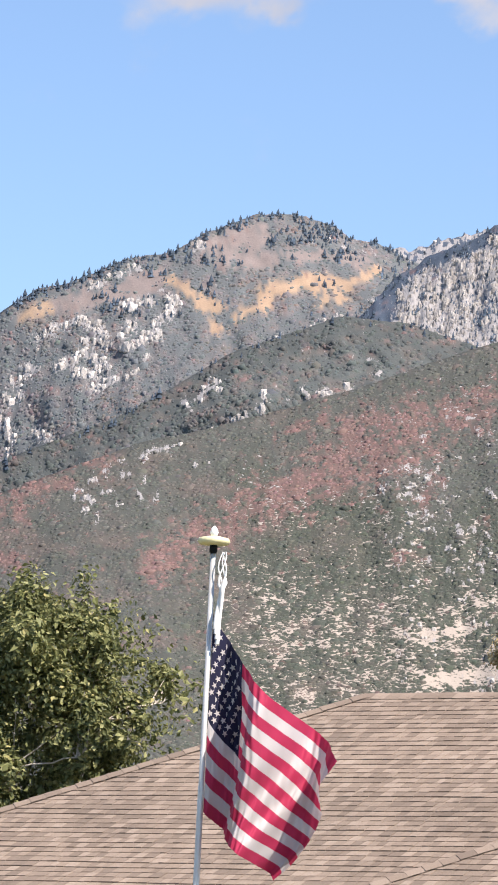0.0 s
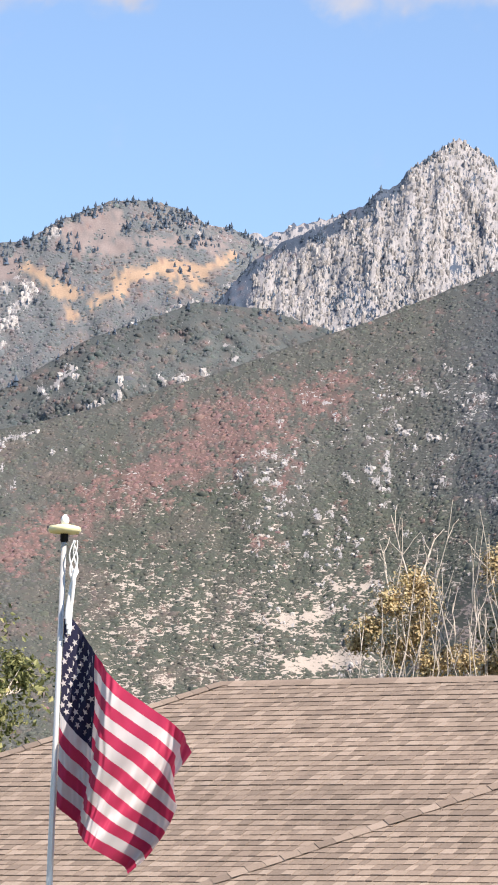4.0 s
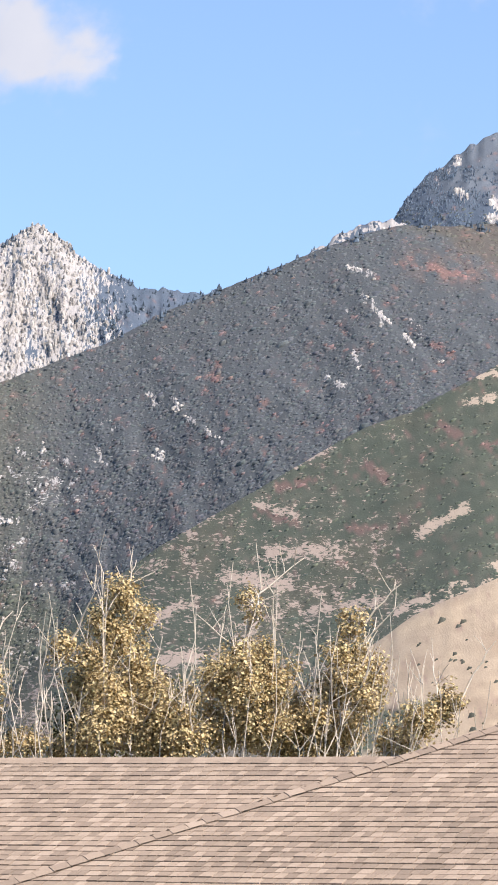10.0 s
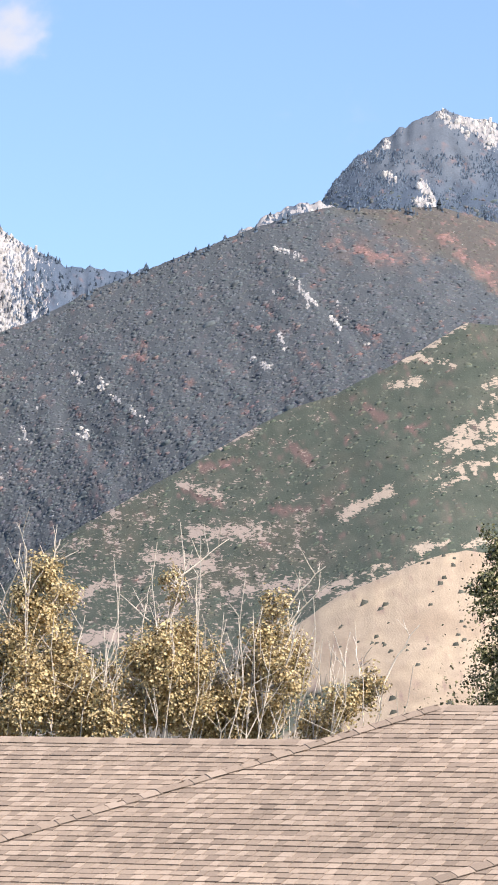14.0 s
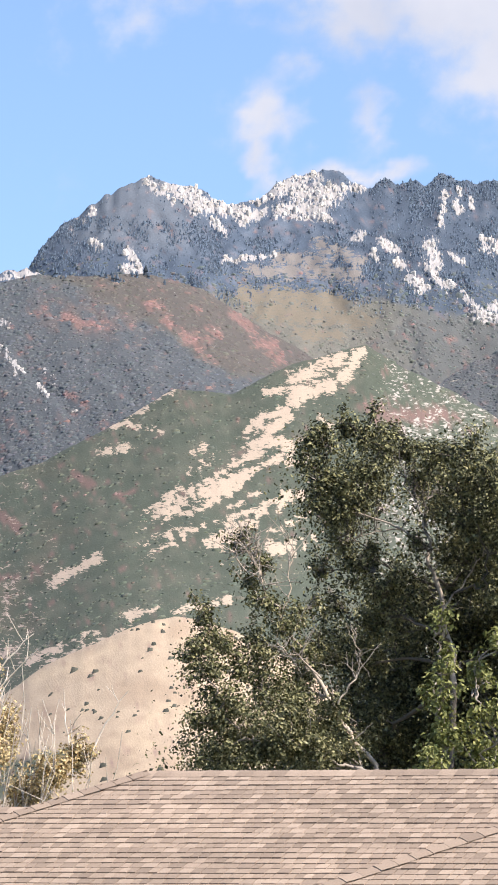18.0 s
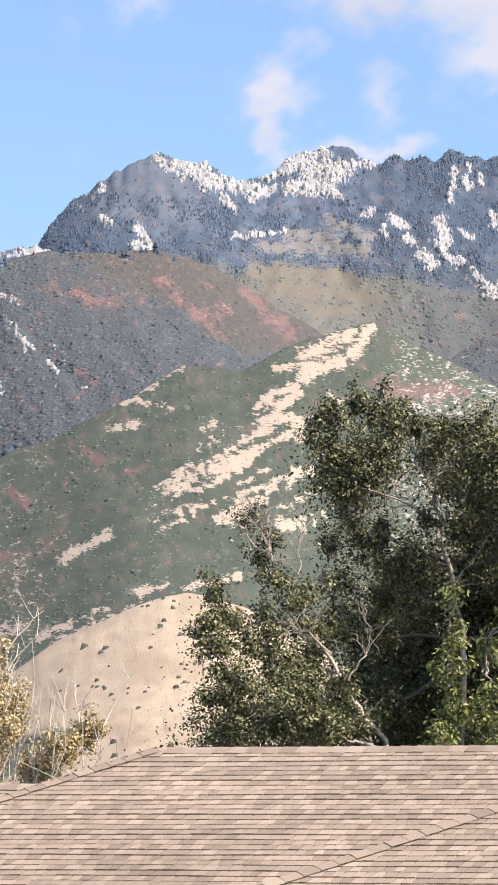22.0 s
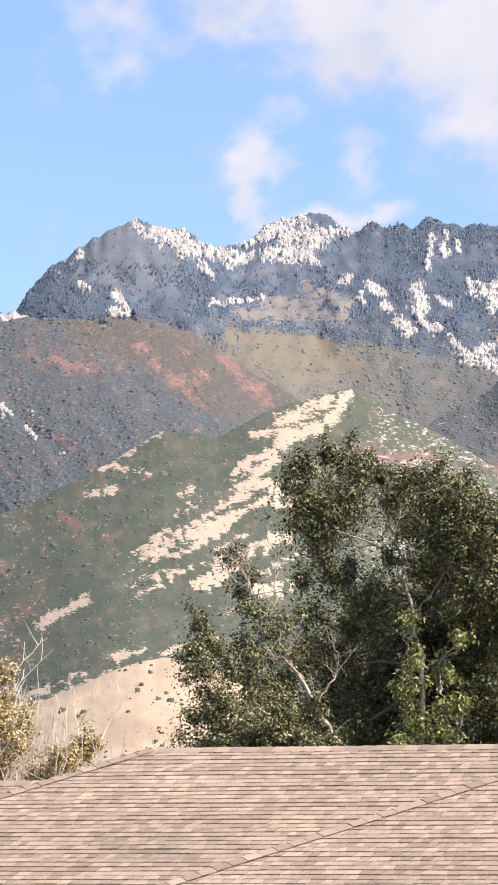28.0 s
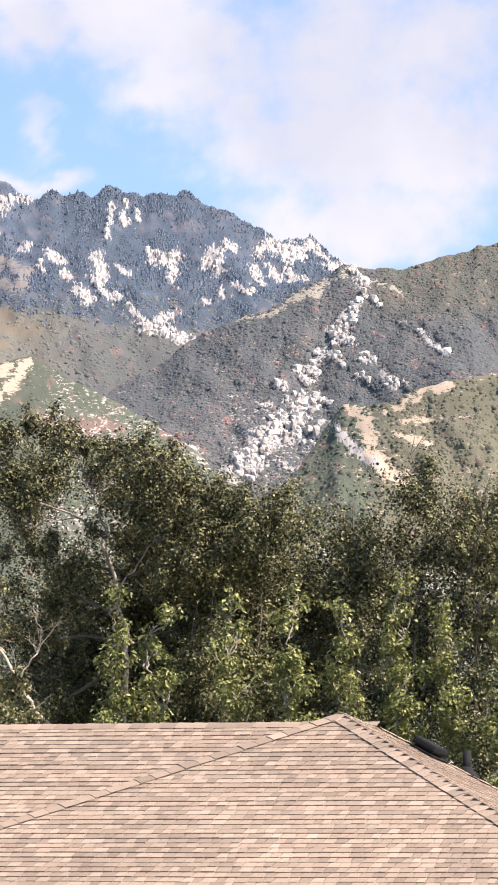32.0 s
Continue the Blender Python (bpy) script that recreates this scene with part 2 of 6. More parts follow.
def tubes(paths, sides=6):
    """Tapered tubes: paths of (points (k, 3), radii (k)). Returns verts, quads."""
    V, F, base = [], [], 0
    ang = np.arange(sides) * 2 * math.pi / sides
    for pts, rad in paths:
        pts = np.asarray(pts, dtype=float)
        way = np.gradient(pts, axis=0)
        way /= np.linalg.norm(way, axis=1)[:, None] + 1e-9
        side = np.cross(way, (0.31, 0.83, 0.46))
        side /= np.linalg.norm(side, axis=1)[:, None] + 1e-9
        up = np.cross(way, side)
        ring = pts[:, None] + (side[:, None] * np.cos(ang)[None, :, None] + up[:, None] * np.sin(ang)[None, :, None]) * np.asarray(rad)[:, None, None]
        k = len(pts)
        V.append(ring.reshape(-1, 3))
        i, j = np.meshgrid(np.arange(k - 1), np.arange(sides), indexing="ij")
        a, b = base + i * sides + j, base + i * sides + (j + 1) % sides
        F.append(np.stack([a, b, b + sides, a + sides], -1).reshape(-1, 4))
        base += k * sides
    return np.concatenate(V), np.concatenate(F)


rng = np.random.default_rng(7)
TABLE = rng.random((256, 256))


def value_noise(x, y, octaves=4, gain=0.5):
    """Smooth fractal noise, about -1 to 1."""
    x, y = np.asarray(x, dtype=float), np.asarray(y, dtype=float)
    total, amp, norm = np.zeros(np.broadcast(x, y).shape), 1.0, 0.0
    for o in range(octaves):
        xs, ys = x * 2 ** o + 17.3 * o, y * 2 ** o + 9.1 * o
        ix, iy = np.floor(xs).astype(int), np.floor(ys).astype(int)
        fx, fy = xs - ix, ys - iy
        fx, fy = fx * fx * (3 - 2 * fx), fy * fy * (3 - 2 * fy)
        g = lambda a, b: TABLE[a & 255, b & 255]
        v = (g(ix, iy) * (1 - fx) + g(ix + 1, iy) * fx) * (1 - fy) + (g(ix, iy + 1) * (1 - fx) + g(ix + 1, iy + 1) * fx) * fy
        total += amp * (2 * v - 1)
        norm += amp
        amp *= gain
    return total / norm * 1.6


def smooth(a, b, x):
    t = np.clip((x - a) / (b - a), 0, 1)
    return t * t * (3 - 2 * t)


# ---- the land: one sheet of foothills and mountains round the viewer ----
EYE = Vector((0, 0, 1.7))
# crest lines: heading and height angle in degrees; the ranges stand one behind the other
CRESTS = (
    ("grass_hill", 1150, ((-16, 3.2), (-9, 3.4), (-6.4, 4.4), (-4.71, 5.93), (-3.74, 6.57), (-2.91, 7.19), (-1.93, 7.68), (-1.64, 7.79), (-1.28, 7.9), (-0.92, 7.84), (-0.55, 7.75), (-0.19, 7.6), (0.26, 7.37), (1.46, 6.57), (3.26, 6.07), (9, 5.6))),
    ("brush_hill", 1950, ((-16, 3.5), (-9.5, 3.9), (-8, 6.0), (-6.97, 7.29), (-6.15, 7.96), (-5.38, 8.44), (-4.55, 8.99), (-3.64, 9.55), (-3.07, 9.77), (-2.26, 10.23), (-1.41, 10.77), (-0.68, 10.73), (0.03, 11.12), (1.01, 11.43), (1.49, 11.17), (2.23, 10.84), (3.21, 10.3), (4.3, 9.2), (9, 8.6))),
    ("red_slope", 2560, ((-18, 6.9), (-15.5, 7.3), (-13.7, 8.05), (-12.99, 8.22), (-11.93, 8.55), (-10.87, 8.91), (-10.02, 9.24), (-9.1, 9.57), (-8.32, 9.91), (-7.94, 10.06), (-7.03, 10.45), (-6.27, 10.9), (-5.5, 11.25), (-4.87, 11.52), (-4.24, 11.82), (-3.6, 12.05), (-3.3, 12.13), (-2.72, 12.13), (-1.84, 12.22), (-1.1, 12.04), (-0.35, 11.6), (0.17, 11.34), (1, 10.8), (4, 9.5))),
    ("east_hill", 2780, ((3.7, 9.0), (4.3, 9.75), (4.75, 10.45), (4.99, 10.86), (5.08, 10.95), (5.44, 10.95), (5.73, 11.0), (6.02, 11.16), (6.4, 11.27), (7.06, 11.4), (7.57, 11.6), (9, 12))),
    ("spur_ridge", 3060, ((1.2, 10.4), (2.31, 11.18), (2.79, 11.45), (3.22, 11.81), (3.65, 11.95), (4.09, 12.13), (4.45, 12.37), (4.81, 12.56), (5.06, 12.71), (5.24, 12.71), (5.54, 12.67), (5.83, 12.71), (6.19, 12.84), (6.85, 13.0), (7.53, 13.21), (9, 13.5))),
    ("dark_ridge", 3260, ((-18, 6.6), (-15.54, 7.68), (-14.84, 8.0), (-14.13, 8.29), (-13.43, 8.72), (-12.73, 9.18), (-12.16, 9.42), (-11.3, 9.75), (-10.4, 9.7), (-9, 9.3), (4, 9))),
    ("cliff_peak", 3550, ((-12, 9.0), (-11, 9.75), (-10.63, 10.23), (-10.21, 10.53), (-9.78, 10.75), (-9.36, 10.95), (-8.87, 11.28), (-8.45, 11.62), (-8.16, 11.84), (-7.98, 11.93), (-7.79, 11.8), (-7.42, 11.56), (-6.9, 11.3), (-6.38, 11.15), (-5.94, 11.14), (-5.5, 11.2), (-4, 10.8))),
    ("meadow_peak", 3900, ((-19, 8.6), (-17, 9.1), (-15.65, 9.56), (-15.23, 9.87), (-14.59, 10.07), (-13.95, 10.37), (-13.45, 10.47), (-13.03, 10.74), (-12.46, 10.98), (-12.02, 11.01), (-11.58, 10.93), (-11.21, 10.75), (-10.7, 10.63), (-10, 10.3), (-8, 10))),
    ("far_ridge", 4250, ((-12, 10.2), (-10.72, 10.63), (-10.36, 10.66), (-9.93, 10.78), (-9.5, 10.96), (-9, 10.9), (-6, 11.05), (-5.5, 11.2), (-5.15, 11.36), (-4.86, 11.52), (-4.57, 11.65), (-4.21, 11.9), (-3.8, 12.14), (-3.6, 12.12), (-3.4, 12.2), (-2.8, 12.0), (-2.0, 11.4), (0, 10.4))),
    ("crag_range", 4600, ((-4, 11.4), (-3.31, 12.33), (-2.97, 12.77), (-2.47, 13.12), (-1.86, 13.43), (-1.6, 13.34), (-1.31, 13.34), (-0.93, 13.19), (-0.6, 13.13), (-0.21, 13.4), (0.01, 13.55), (0.52, 13.58), (1.04, 13.44), (1.18, 13.52), (1.7, 13.47), (1.92, 13.62), (2.14, 13.55), (2.8, 13.54), (2.92, 13.63), (3.1, 13.5), (3.38, 13.32), (3.6, 13.31), (3.9, 13.14), (4.2, 12.99), (4.64, 13.0), (4.83, 12.81), (5.09, 12.74), (5.54, 12.54), (7, 12.2))),
)
WEST, EAST = -16.5, 8.7
fine = np.arange(WEST, EAST + 0.01, 0.042)
HEAD = np.concatenate([np.linspace(-180, -40, 15)[:-1], np.linspace(-40, WEST, 24)[:-1], fine, np.linspace(EAST, 40, 32)[1:], np.linspace(40, 180, 15)[1:-1]])
away = np.maximum(np.maximum(WEST - HEAD, HEAD - EAST), 0)
fade = 1 - 0.93 * smooth(0, 60, away)          # the range sinks towards the plain behind the viewer
rows_r, rows_el, rows_layer, rows_s = [], [], [], []
n_head = len(HEAD)
for r in (2, 8, 20, 40, 70, 110, 160):
    rows_r.append(np.full(n_head, float(r)))
    rows_el.append(np.degrees(np.arctan2(-1.7, r)) * np.ones(n_head))
    rows_layer.append(-1)
    rows_s.append(np.zeros(n_head))
skyline = np.full(n_head, -0.6)
last_r = 160.0
CREST_EL, BELOW_EL = [], []
STEPS = {"grass_hill": 70, "red_slope": 60, "brush_hill": 60, "crag_range": 64, "spur_ridge": 54}
RELIEF = {"grass_hill": 2, "brush_hill": 5, "east_hill": 14, "red_slope": 9, "spur_ridge": 13, "dark_ridge": 16, "cliff_peak": 22, "meadow_peak": 18, "far_ridge": 16, "crag_range": 15}
DEPTH = {"brush_hill": 430, "red_slope": 400}                          # how far a slope runs back, in metres
SLANT = {"cliff_peak": 3.0, "crag_range": 1.5, "spur_ridge": -0.7, "meadow_peak": -0.6, "dark_ridge": 0.8}      # how steeply the gullies climb
FOLD = {"grass_hill": 1.5, "brush_hill": 2.5, "red_slope": 5, "spur_ridge": 5, "crag_range": 7, "meadow_peak": 7, "dark_ridge": 6}
JAG = {"cliff_peak": 0.07, "crag_range": 0.075, "far_ridge": 0.1, "meadow_peak": 0.03, "spur_ridge": 0.04}
for k, (name, reach, crest) in enumerate(CRESTS):
    cx, cy = np.array(crest).T
    e = np.interp(HEAD, cx, cy)
    jag = JAG.get(name, 0.015) * value_noise(HEAD * 5 + 31 * k, 3.7 * k + 0 * HEAD, 5, 0.6) * fade
    e = e - 1.1 * np.maximum(np.minimum(cx[0] - HEAD, 4), 0) * (cx[0] > -15) - 1.1 * np.maximum(np.minimum(HEAD - cx[-1], 4), 0) * (cx[-1] < 8)
    e = np.maximum(e * fade, skyline - 0.45 * fade)
    foot = np.minimum(skyline, e) - (0.4 * fade if k else 0)
    if k:                                                      # the hidden foot runs level behind the nearer hills
        low = np.array([foot[max(0, q - 34):q + 35].min() for q in range(n_head)])
        foot = np.array([low[max(0, q - 34):q + 35].mean() for q in range(n_head)])
    steps = STEPS.get(name, 34)
    start = max(last_r + (60 if k else 0), reach - DEPTH.get(name, 4000))
    wide = np.convolve(np.pad(e, 30, mode="edge"), np.ones(61) / 61, mode="valid")
    ease = np.clip((e - foot + 0.3) / (wide - foot + 0.3), 0.75, 1.15)           # the slope follows the broad crest, not each notch of it
    for j in range(steps + 1):
        s = j / steps
        relief = RELIEF[name] * (value_noise(HEAD * 1.1 + 11 * k + 1.3 * s, 1.6 * s + 5 * k + 0 * HEAD, 4, 0.55) + 0.35 * (1 - abs(value_noise(HEAD * 2.6 + 3 * k - 2 * s, 2.5 * s + 9 * k + 0 * HEAD, 3))))
        if name == "cliff_peak":
            relief = relief + 12 * value_noise(HEAD * 14 + 3 * k, 4 * s + 0 * HEAD, 3) * smooth(0.25, 0.6, s)
        if name == "crag_range":
            relief = relief + 4 * value_noise(HEAD * 7 + 3 * k + 4 * s, 13 * s + 0 * HEAD, 4, 0.6) * smooth(0.45, 0.7, s)
        slant = SLANT.get(name, 0.5) if name != "red_slope" else 0.4 - 1.3 * smooth(-9.0, -6.5, HEAD)
        el = foot + (e - foot) * s
        relief = relief + FOLD.get(name, 3) * (0.6 - abs(value_noise((el - slant * (HEAD + 7.8)) * 2.6 + 13 * k, (el + slant * (HEAD + 7.8)) * 0.7 + 3 * k, 3))) * (away < 1)
        r = start + (reach - start) * s * ease + relief * math.sin(math.pi * min(s * 0.93 + 0.04, 1)) * 0.8
        bend = s ** (0.85 if k else 0.7)
        rows_r.append(r)
        rows_el.append(foot + (e - foot) * bend + jag * s ** 5)
        rows_layer.append(k)
        rows_s.append(np.full(n_head, s))
    BELOW_EL.append(skyline.copy())
    e = e + jag
    CREST_EL.append(e.copy())
    skyline = np.maximum(skyline, e)
    last_r = reach + 40
rows_r.append(np.full(n_head, 4780.0)), rows_el.append(skyline - 1.2 * fade), rows_layer.append(9), rows_s.append(np.ones(n_head))
rows_r.append(np.full(n_head, 4880.0)), rows_el.append(skyline * 0.3), rows_layer.append(9), rows_s.append(np.ones(n_head))
R, EL, LAYER = np.array(rows_r), np.array(rows_el), np.array(rows_layer)
R = np.maximum.accumulate(R, axis=0) + np.arange(len(R))[:, None] * 0.02
HD = np.broadcast_to(HEAD, R.shape)
XYZ = np.stack([R * np.sin(np.radians(HD)), R * np.cos(np.radians(HD)), 1.7 + R * np.tan(np.radians(EL))], -1)
XYZ[:7, :, 2] = 0.0


def along(h, e, lines, grow=1.0):
    """How near a place (heading, height angle) lies to strokes (from heading, height, to heading, height, half width)."""
    m = np.zeros(np.shape(h))
    h, e = h + 0.05 * value_noise(h * 9, e * 12 + 5, 3), e + 0.032 * value_noise(h * 10 + 30, e * 13, 3)
    for a, b, c, d, w in lines:
        dx, dy = c - a, d - b
        t = np.clip(((h - a) * dx + (e - b) * dy) / (dx * dx + dy * dy + 1e-9), 0, 1)
        m = np.maximum(m, np.exp(-0.7 * ((h - a - t * dx) ** 2 + (e - b - t * dy) ** 2) / (w * grow) ** 2))
    return m * (0.86 + 0.2 * value_noise(h * 16 + 8, e * 24, 2))


# strokes of one cover each, drawn on the land as heading, height angle to heading, height angle, half width
PEAK_STONES = ((-15.15, 9.29, -14.73, 9.49, 0.064), (-14.69, 9.49, -14.48, 9.47, 0.043), (-14.36, 9.4, -14.3, 9.19, 0.093), (-14.43, 9.26, -14.5, 9.29, 0.057), (-14.88, 8.91, -14.56, 9.11, 0.064), (-14.6, 9.11, -14.45, 9.04, 0.064), (-14.51, 8.86, -14.27, 8.98, 0.072), (-14.39, 8.66, -14.18, 8.81, 0.064), (-14.62, 8.85, -14.37, 8.83, 0.043), (-14.5, 8.68, -14.36, 8.69, 0.043), (-15.31, 8.89, -15.2, 8.89, 0.057), (-15.29, 8.78, -15.26, 8.74, 0.05), (-15.46, 8.73, -15.35, 8.61, 0.043), (-15.54, 8.51, -15.51, 8.48, 0.057), (-15.36, 8.52, -15.32, 8.45, 0.036), (-15.58, 8.26, -15.56, 8.15, 0.029), (-15.45, 8.16, -15.43, 7.95, 0.043), (-15.48, 7.84, -15.43, 7.77, 0.036), (-15.08, 8.05, -14.97, 8.04, 0.086)) + ((-14.09, 9.71, -13.77, 9.81, 0.057), (-14.02, 9.78, -13.88, 9.83, 0.036), (-13.63, 9.95, -13.41, 9.85, 0.057), (-13.44, 9.85, -13.47, 9.63, 0.057), (-13.64, 9.55, -13.54, 9.66, 0.05), (-14.07, 9.39, -13.9, 9.5, 0.064), (-13.88, 9.29, -13.67, 9.44, 0.072), (-13.67, 9.37, -13.56, 9.34, 0.057), (-14.03, 9.21, -13.88, 9.29, 0.043), (-13.95, 8.85, -13.88, 8.89, 0.043), (-13.76, 9.08, -13.69, 9.12, 0.036), (-14.43, 9.97, -13.94, 10.25, 0.029), (-14.79, 9.81, -14.5, 9.97, 0.025), (-13.22, 10.51, -13.01, 10.62, 0.043), (-12.04, 9.45, -12.0, 9.42, 0.05), (-12.03, 9.2, -11.99, 9.1, 0.036), (-11.65, 9.62, -11.6, 9.4, 0.036), (-11.51, 9.66, -11.39, 9.49, 0.043), (-11.36, 9.74, -11.28, 9.6, 0.05)) + ((-11.27, 9.53, -11.21, 9.49, 0.036), (-10.9, 9.97, -10.83, 9.91, 0.043), (-10.79, 9.84, -10.75, 9.77, 0.036), (-10.93, 9.11, -10.82, 9.05, 0.029))
RIDGE_STONES = ((-13.23, 8.57, -13.15, 8.47, 0.05), (-13.05, 8.62, -12.91, 8.77, 0.043), (-12.88, 8.84, -12.83, 8.77, 0.064), (-12.87, 8.23, -12.84, 8.16, 0.029), (-12.66, 8.42, -12.56, 8.32, 0.036), (-12.62, 8.21, -12.59, 8.17, 0.029), (-12.53, 8.39, -12.49, 8.32, 0.029), (-12.42, 8.43, -12.38, 8.36, 0.029), (-12.24, 8.73, -12.18, 8.62, 0.036), (-12.32, 8.53, -12.23, 8.51, 0.029), (-11.93, 8.67, -11.89, 8.64, 0.025), (-11.72, 8.79, -11.68, 8.72, 0.036), (-11.46, 8.8, -11.39, 8.73, 0.043), (-11.54, 8.8, -11.5, 8.76, 0.025), (-11.12, 8.85, -11.09, 8.83, 0.036), (-11.25, 8.81, -11.22, 8.8, 0.025), (-10.82, 9.05, -10.75, 9.05, 0.029), (-11.88, 8.42, -11.82, 8.46, 0.025), (-10.92, 9.2, -10.83, 9.2, 0.025))
SLOPE_STONES = ((-13.7, 7.83, -13.59, 7.94, 0.057), (-13.59, 7.94, -13.38, 7.97, 0.043), (-13.98, 7.74, -13.92, 7.6, 0.064), (-14.37, 7.51, -14.15, 7.55, 0.036), (-14.19, 7.64, -14.12, 7.68, 0.036), (-14.54, 7.32, -14.32, 7.26, 0.064), (-14.42, 7.14, -14.27, 7.04, 0.043), (-14.1, 7.2, -13.95, 7.21, 0.029), (-13.74, 7.36, -13.63, 7.22, 0.029), (-13.56, 7.37, -13.54, 7.3, 0.029), (-13.71, 7.5, -13.63, 7.62, 0.029), (-13.08, 7.75, -12.86, 7.79, 0.025), (-13.45, 7.98, -13.2, 8.03, 0.025), (-14.28, 7.33, -14.07, 7.38, 0.029), (-10.65, 7.59, -10.29, 7.64, 0.029), (-10.28, 7.53, -10.14, 7.5, 0.036), (-10.38, 7.28, -10.23, 7.25, 0.029), (-10.11, 7.79, -10.01, 7.83, 0.025), (-7.87, 9.03, -7.76, 9.1, 0.057)) + ((-8.22, 8.7, -8.15, 8.77, 0.036), (-8.75, 8.22, -8.47, 8.23, 0.05), (-8.14, 8.16, -8.07, 8.14, 0.057), (-8.77, 7.5, -8.72, 7.58, 0.072), (-8.82, 7.75, -8.74, 7.76, 0.036), (-8.5, 7.98, -8.42, 8.01, 0.036), (-9.07, 7.75, -8.99, 7.69, 0.036), (-8.56, 7.76, -8.55, 7.69, 0.029), (-8.77, 7.25, -8.66, 7.26, 0.036), (-9.15, 6.78, -9.04, 6.82, 0.043), (-9.7, 7.09, -9.48, 7.13, 0.025), (-9.77, 6.87, -9.62, 6.91, 0.025), (-10.51, 7.49, -10.33, 7.53, 0.029), (-10.32, 7.36, -10.25, 7.29, 0.025), (-7.01, 9.44, -6.86, 9.41, 0.036), (-7.43, 8.93, -7.36, 8.93, 0.029), (-7.08, 9.15, -7.0, 8.94, 0.025), (-6.93, 8.94, -6.85, 8.87, 0.025), (-8.88, 8.2, -8.52, 8.18, 0.036)) + ((-8.26, 8.14, -8.15, 8.15, 0.057), (-8.96, 7.56, -8.82, 7.53, 0.057), (-8.76, 7.92, -8.71, 7.64, 0.029), (-9.21, 6.76, -9.11, 6.77, 0.043), (-8.04, 9.02, -7.93, 8.96, 0.036), (-8.32, 8.73, -8.24, 8.59, 0.029), (-7.1, 8.92, -6.95, 8.85, 0.029), (-6.31, 9.05, -6.23, 9.02, 0.025), (-9.29, 7.62, -9.14, 7.55, 0.029), (-8.98, 7.27, -8.84, 7.24, 0.029), (-8.61, 6.86, -8.47, 6.93, 0.025), (-6.45, 9.8, -6.3, 9.74, 0.05), (-6.12, 9.82, -6.04, 9.67, 0.029), (-6.0, 9.62, -5.28, 9.15, 0.025), (-6.29, 9.13, -6.21, 9.03, 0.029), (-4.0, 11.56, -3.6, 11.48, 0.029), (-3.77, 11.26, -3.04, 10.61, 0.029), (-3.09, 10.93, -2.93, 10.73, 0.029), (-4.14, 10.2, -3.91, 10.03, 0.043)) + ((-3.83, 10.54, -3.75, 10.32, 0.029), (-3.83, 9.93, -3.65, 9.86, 0.025), (-3.97, 11.03, -3.97, 11.03, 0.025), (-3.49, 10.88, -3.49, 10.88, 0.025), (-3.06, 10.43, -3.06, 10.43, 0.029), (-2.73, 10.45, -2.73, 10.45, 0.029))
RED_LEAVES = ((-15.72, 7.14, -15.29, 7.2, 0.129), (-15.29, 7.31, -14.72, 7.41, 0.1), (-15.03, 7.68, -14.66, 7.67, 0.072), (-14.53, 7.78, -14.23, 7.73, 0.086), (-15.53, 6.44, -15.24, 6.45, 0.086), (-13.51, 6.48, -12.68, 7.02, 0.143), (-12.68, 7.02, -11.69, 7.57, 0.215), (-11.69, 7.57, -10.7, 8.05, 0.243), (-11.15, 8.31, -10.29, 8.57, 0.143), (-10.7, 8.05, -9.41, 8.61, 0.172), (-11.87, 8.28, -11.44, 8.41, 0.057), (-14.12, 8.31, -14.12, 8.31, 0.086), (-13.47, 8.41, -13.47, 8.41, 0.043), (-11.38, 7.75, -10.45, 8.21, 0.286), (-10.46, 8.28, -9.38, 8.71, 0.158), (-10.14, 7.43, -9.93, 7.72, 0.072), (-10.41, 6.71, -10.3, 6.75, 0.057), (-5.53, 10.33, -5.56, 10.11, 0.064), (-5.52, 10.69, -5.52, 10.69, 0.043)) + ((-1.83, 11.83, -1.62, 11.74, 0.057), (-1.56, 11.64, -1.24, 11.43, 0.098), (-1.38, 11.46, -1.13, 11.34, 0.065), (-1.13, 11.31, -0.9, 11.11, 0.049), (-1.01, 11.43, -0.89, 11.5, 0.065), (-0.71, 11.77, -0.47, 11.59, 0.065), (-0.51, 11.55, -0.28, 11.35, 0.057), (-0.28, 11.35, -0.09, 11.15, 0.065), (-0.22, 11.45, -0.05, 11.26, 0.049), (-2.76, 10.64, -2.57, 10.47, 0.057), (-3.13, 11.61, -2.34, 11.53, 0.049))
RED_BRUSH = ((-2.65, 9.63, -2.43, 9.5, 0.064), (-2.09, 9.37, -1.88, 9.46, 0.043), (-3.64, 9.08, -3.34, 8.91, 0.064), (-2.64, 8.68, -2.64, 8.68, 0.043), (-2.89, 8.62, -2.89, 8.62, 0.036), (-4.71, 8.73, -4.28, 8.86, 0.057), (-4.47, 8.35, -4.47, 8.35, 0.05), (-3.86, 7.81, -3.86, 7.81, 0.05), (-4.98, 8.46, -4.46, 8.28, 0.057), (-3.74, 8.25, -3.31, 8.31, 0.043), (-2.61, 9.6, -2.61, 9.6, 0.057), (-1.99, 9.44, -1.99, 9.44, 0.043), (-3.11, 8.4, -3.11, 8.4, 0.057), (-2.65, 8.67, -2.65, 8.67, 0.057), (1.18, 10.53, 1.9, 10.55, 0.115), (2.78, 10.49, 3.07, 10.43, 0.072), (1.98, 10.62, 2.27, 10.52, 0.057), (3.08, 9.71, 3.08, 9.71, 0.043), (-3.08, 9.48, -3.08, 9.48, 0.043)) + ((-2.85, 9.2, -2.85, 9.2, 0.043),)
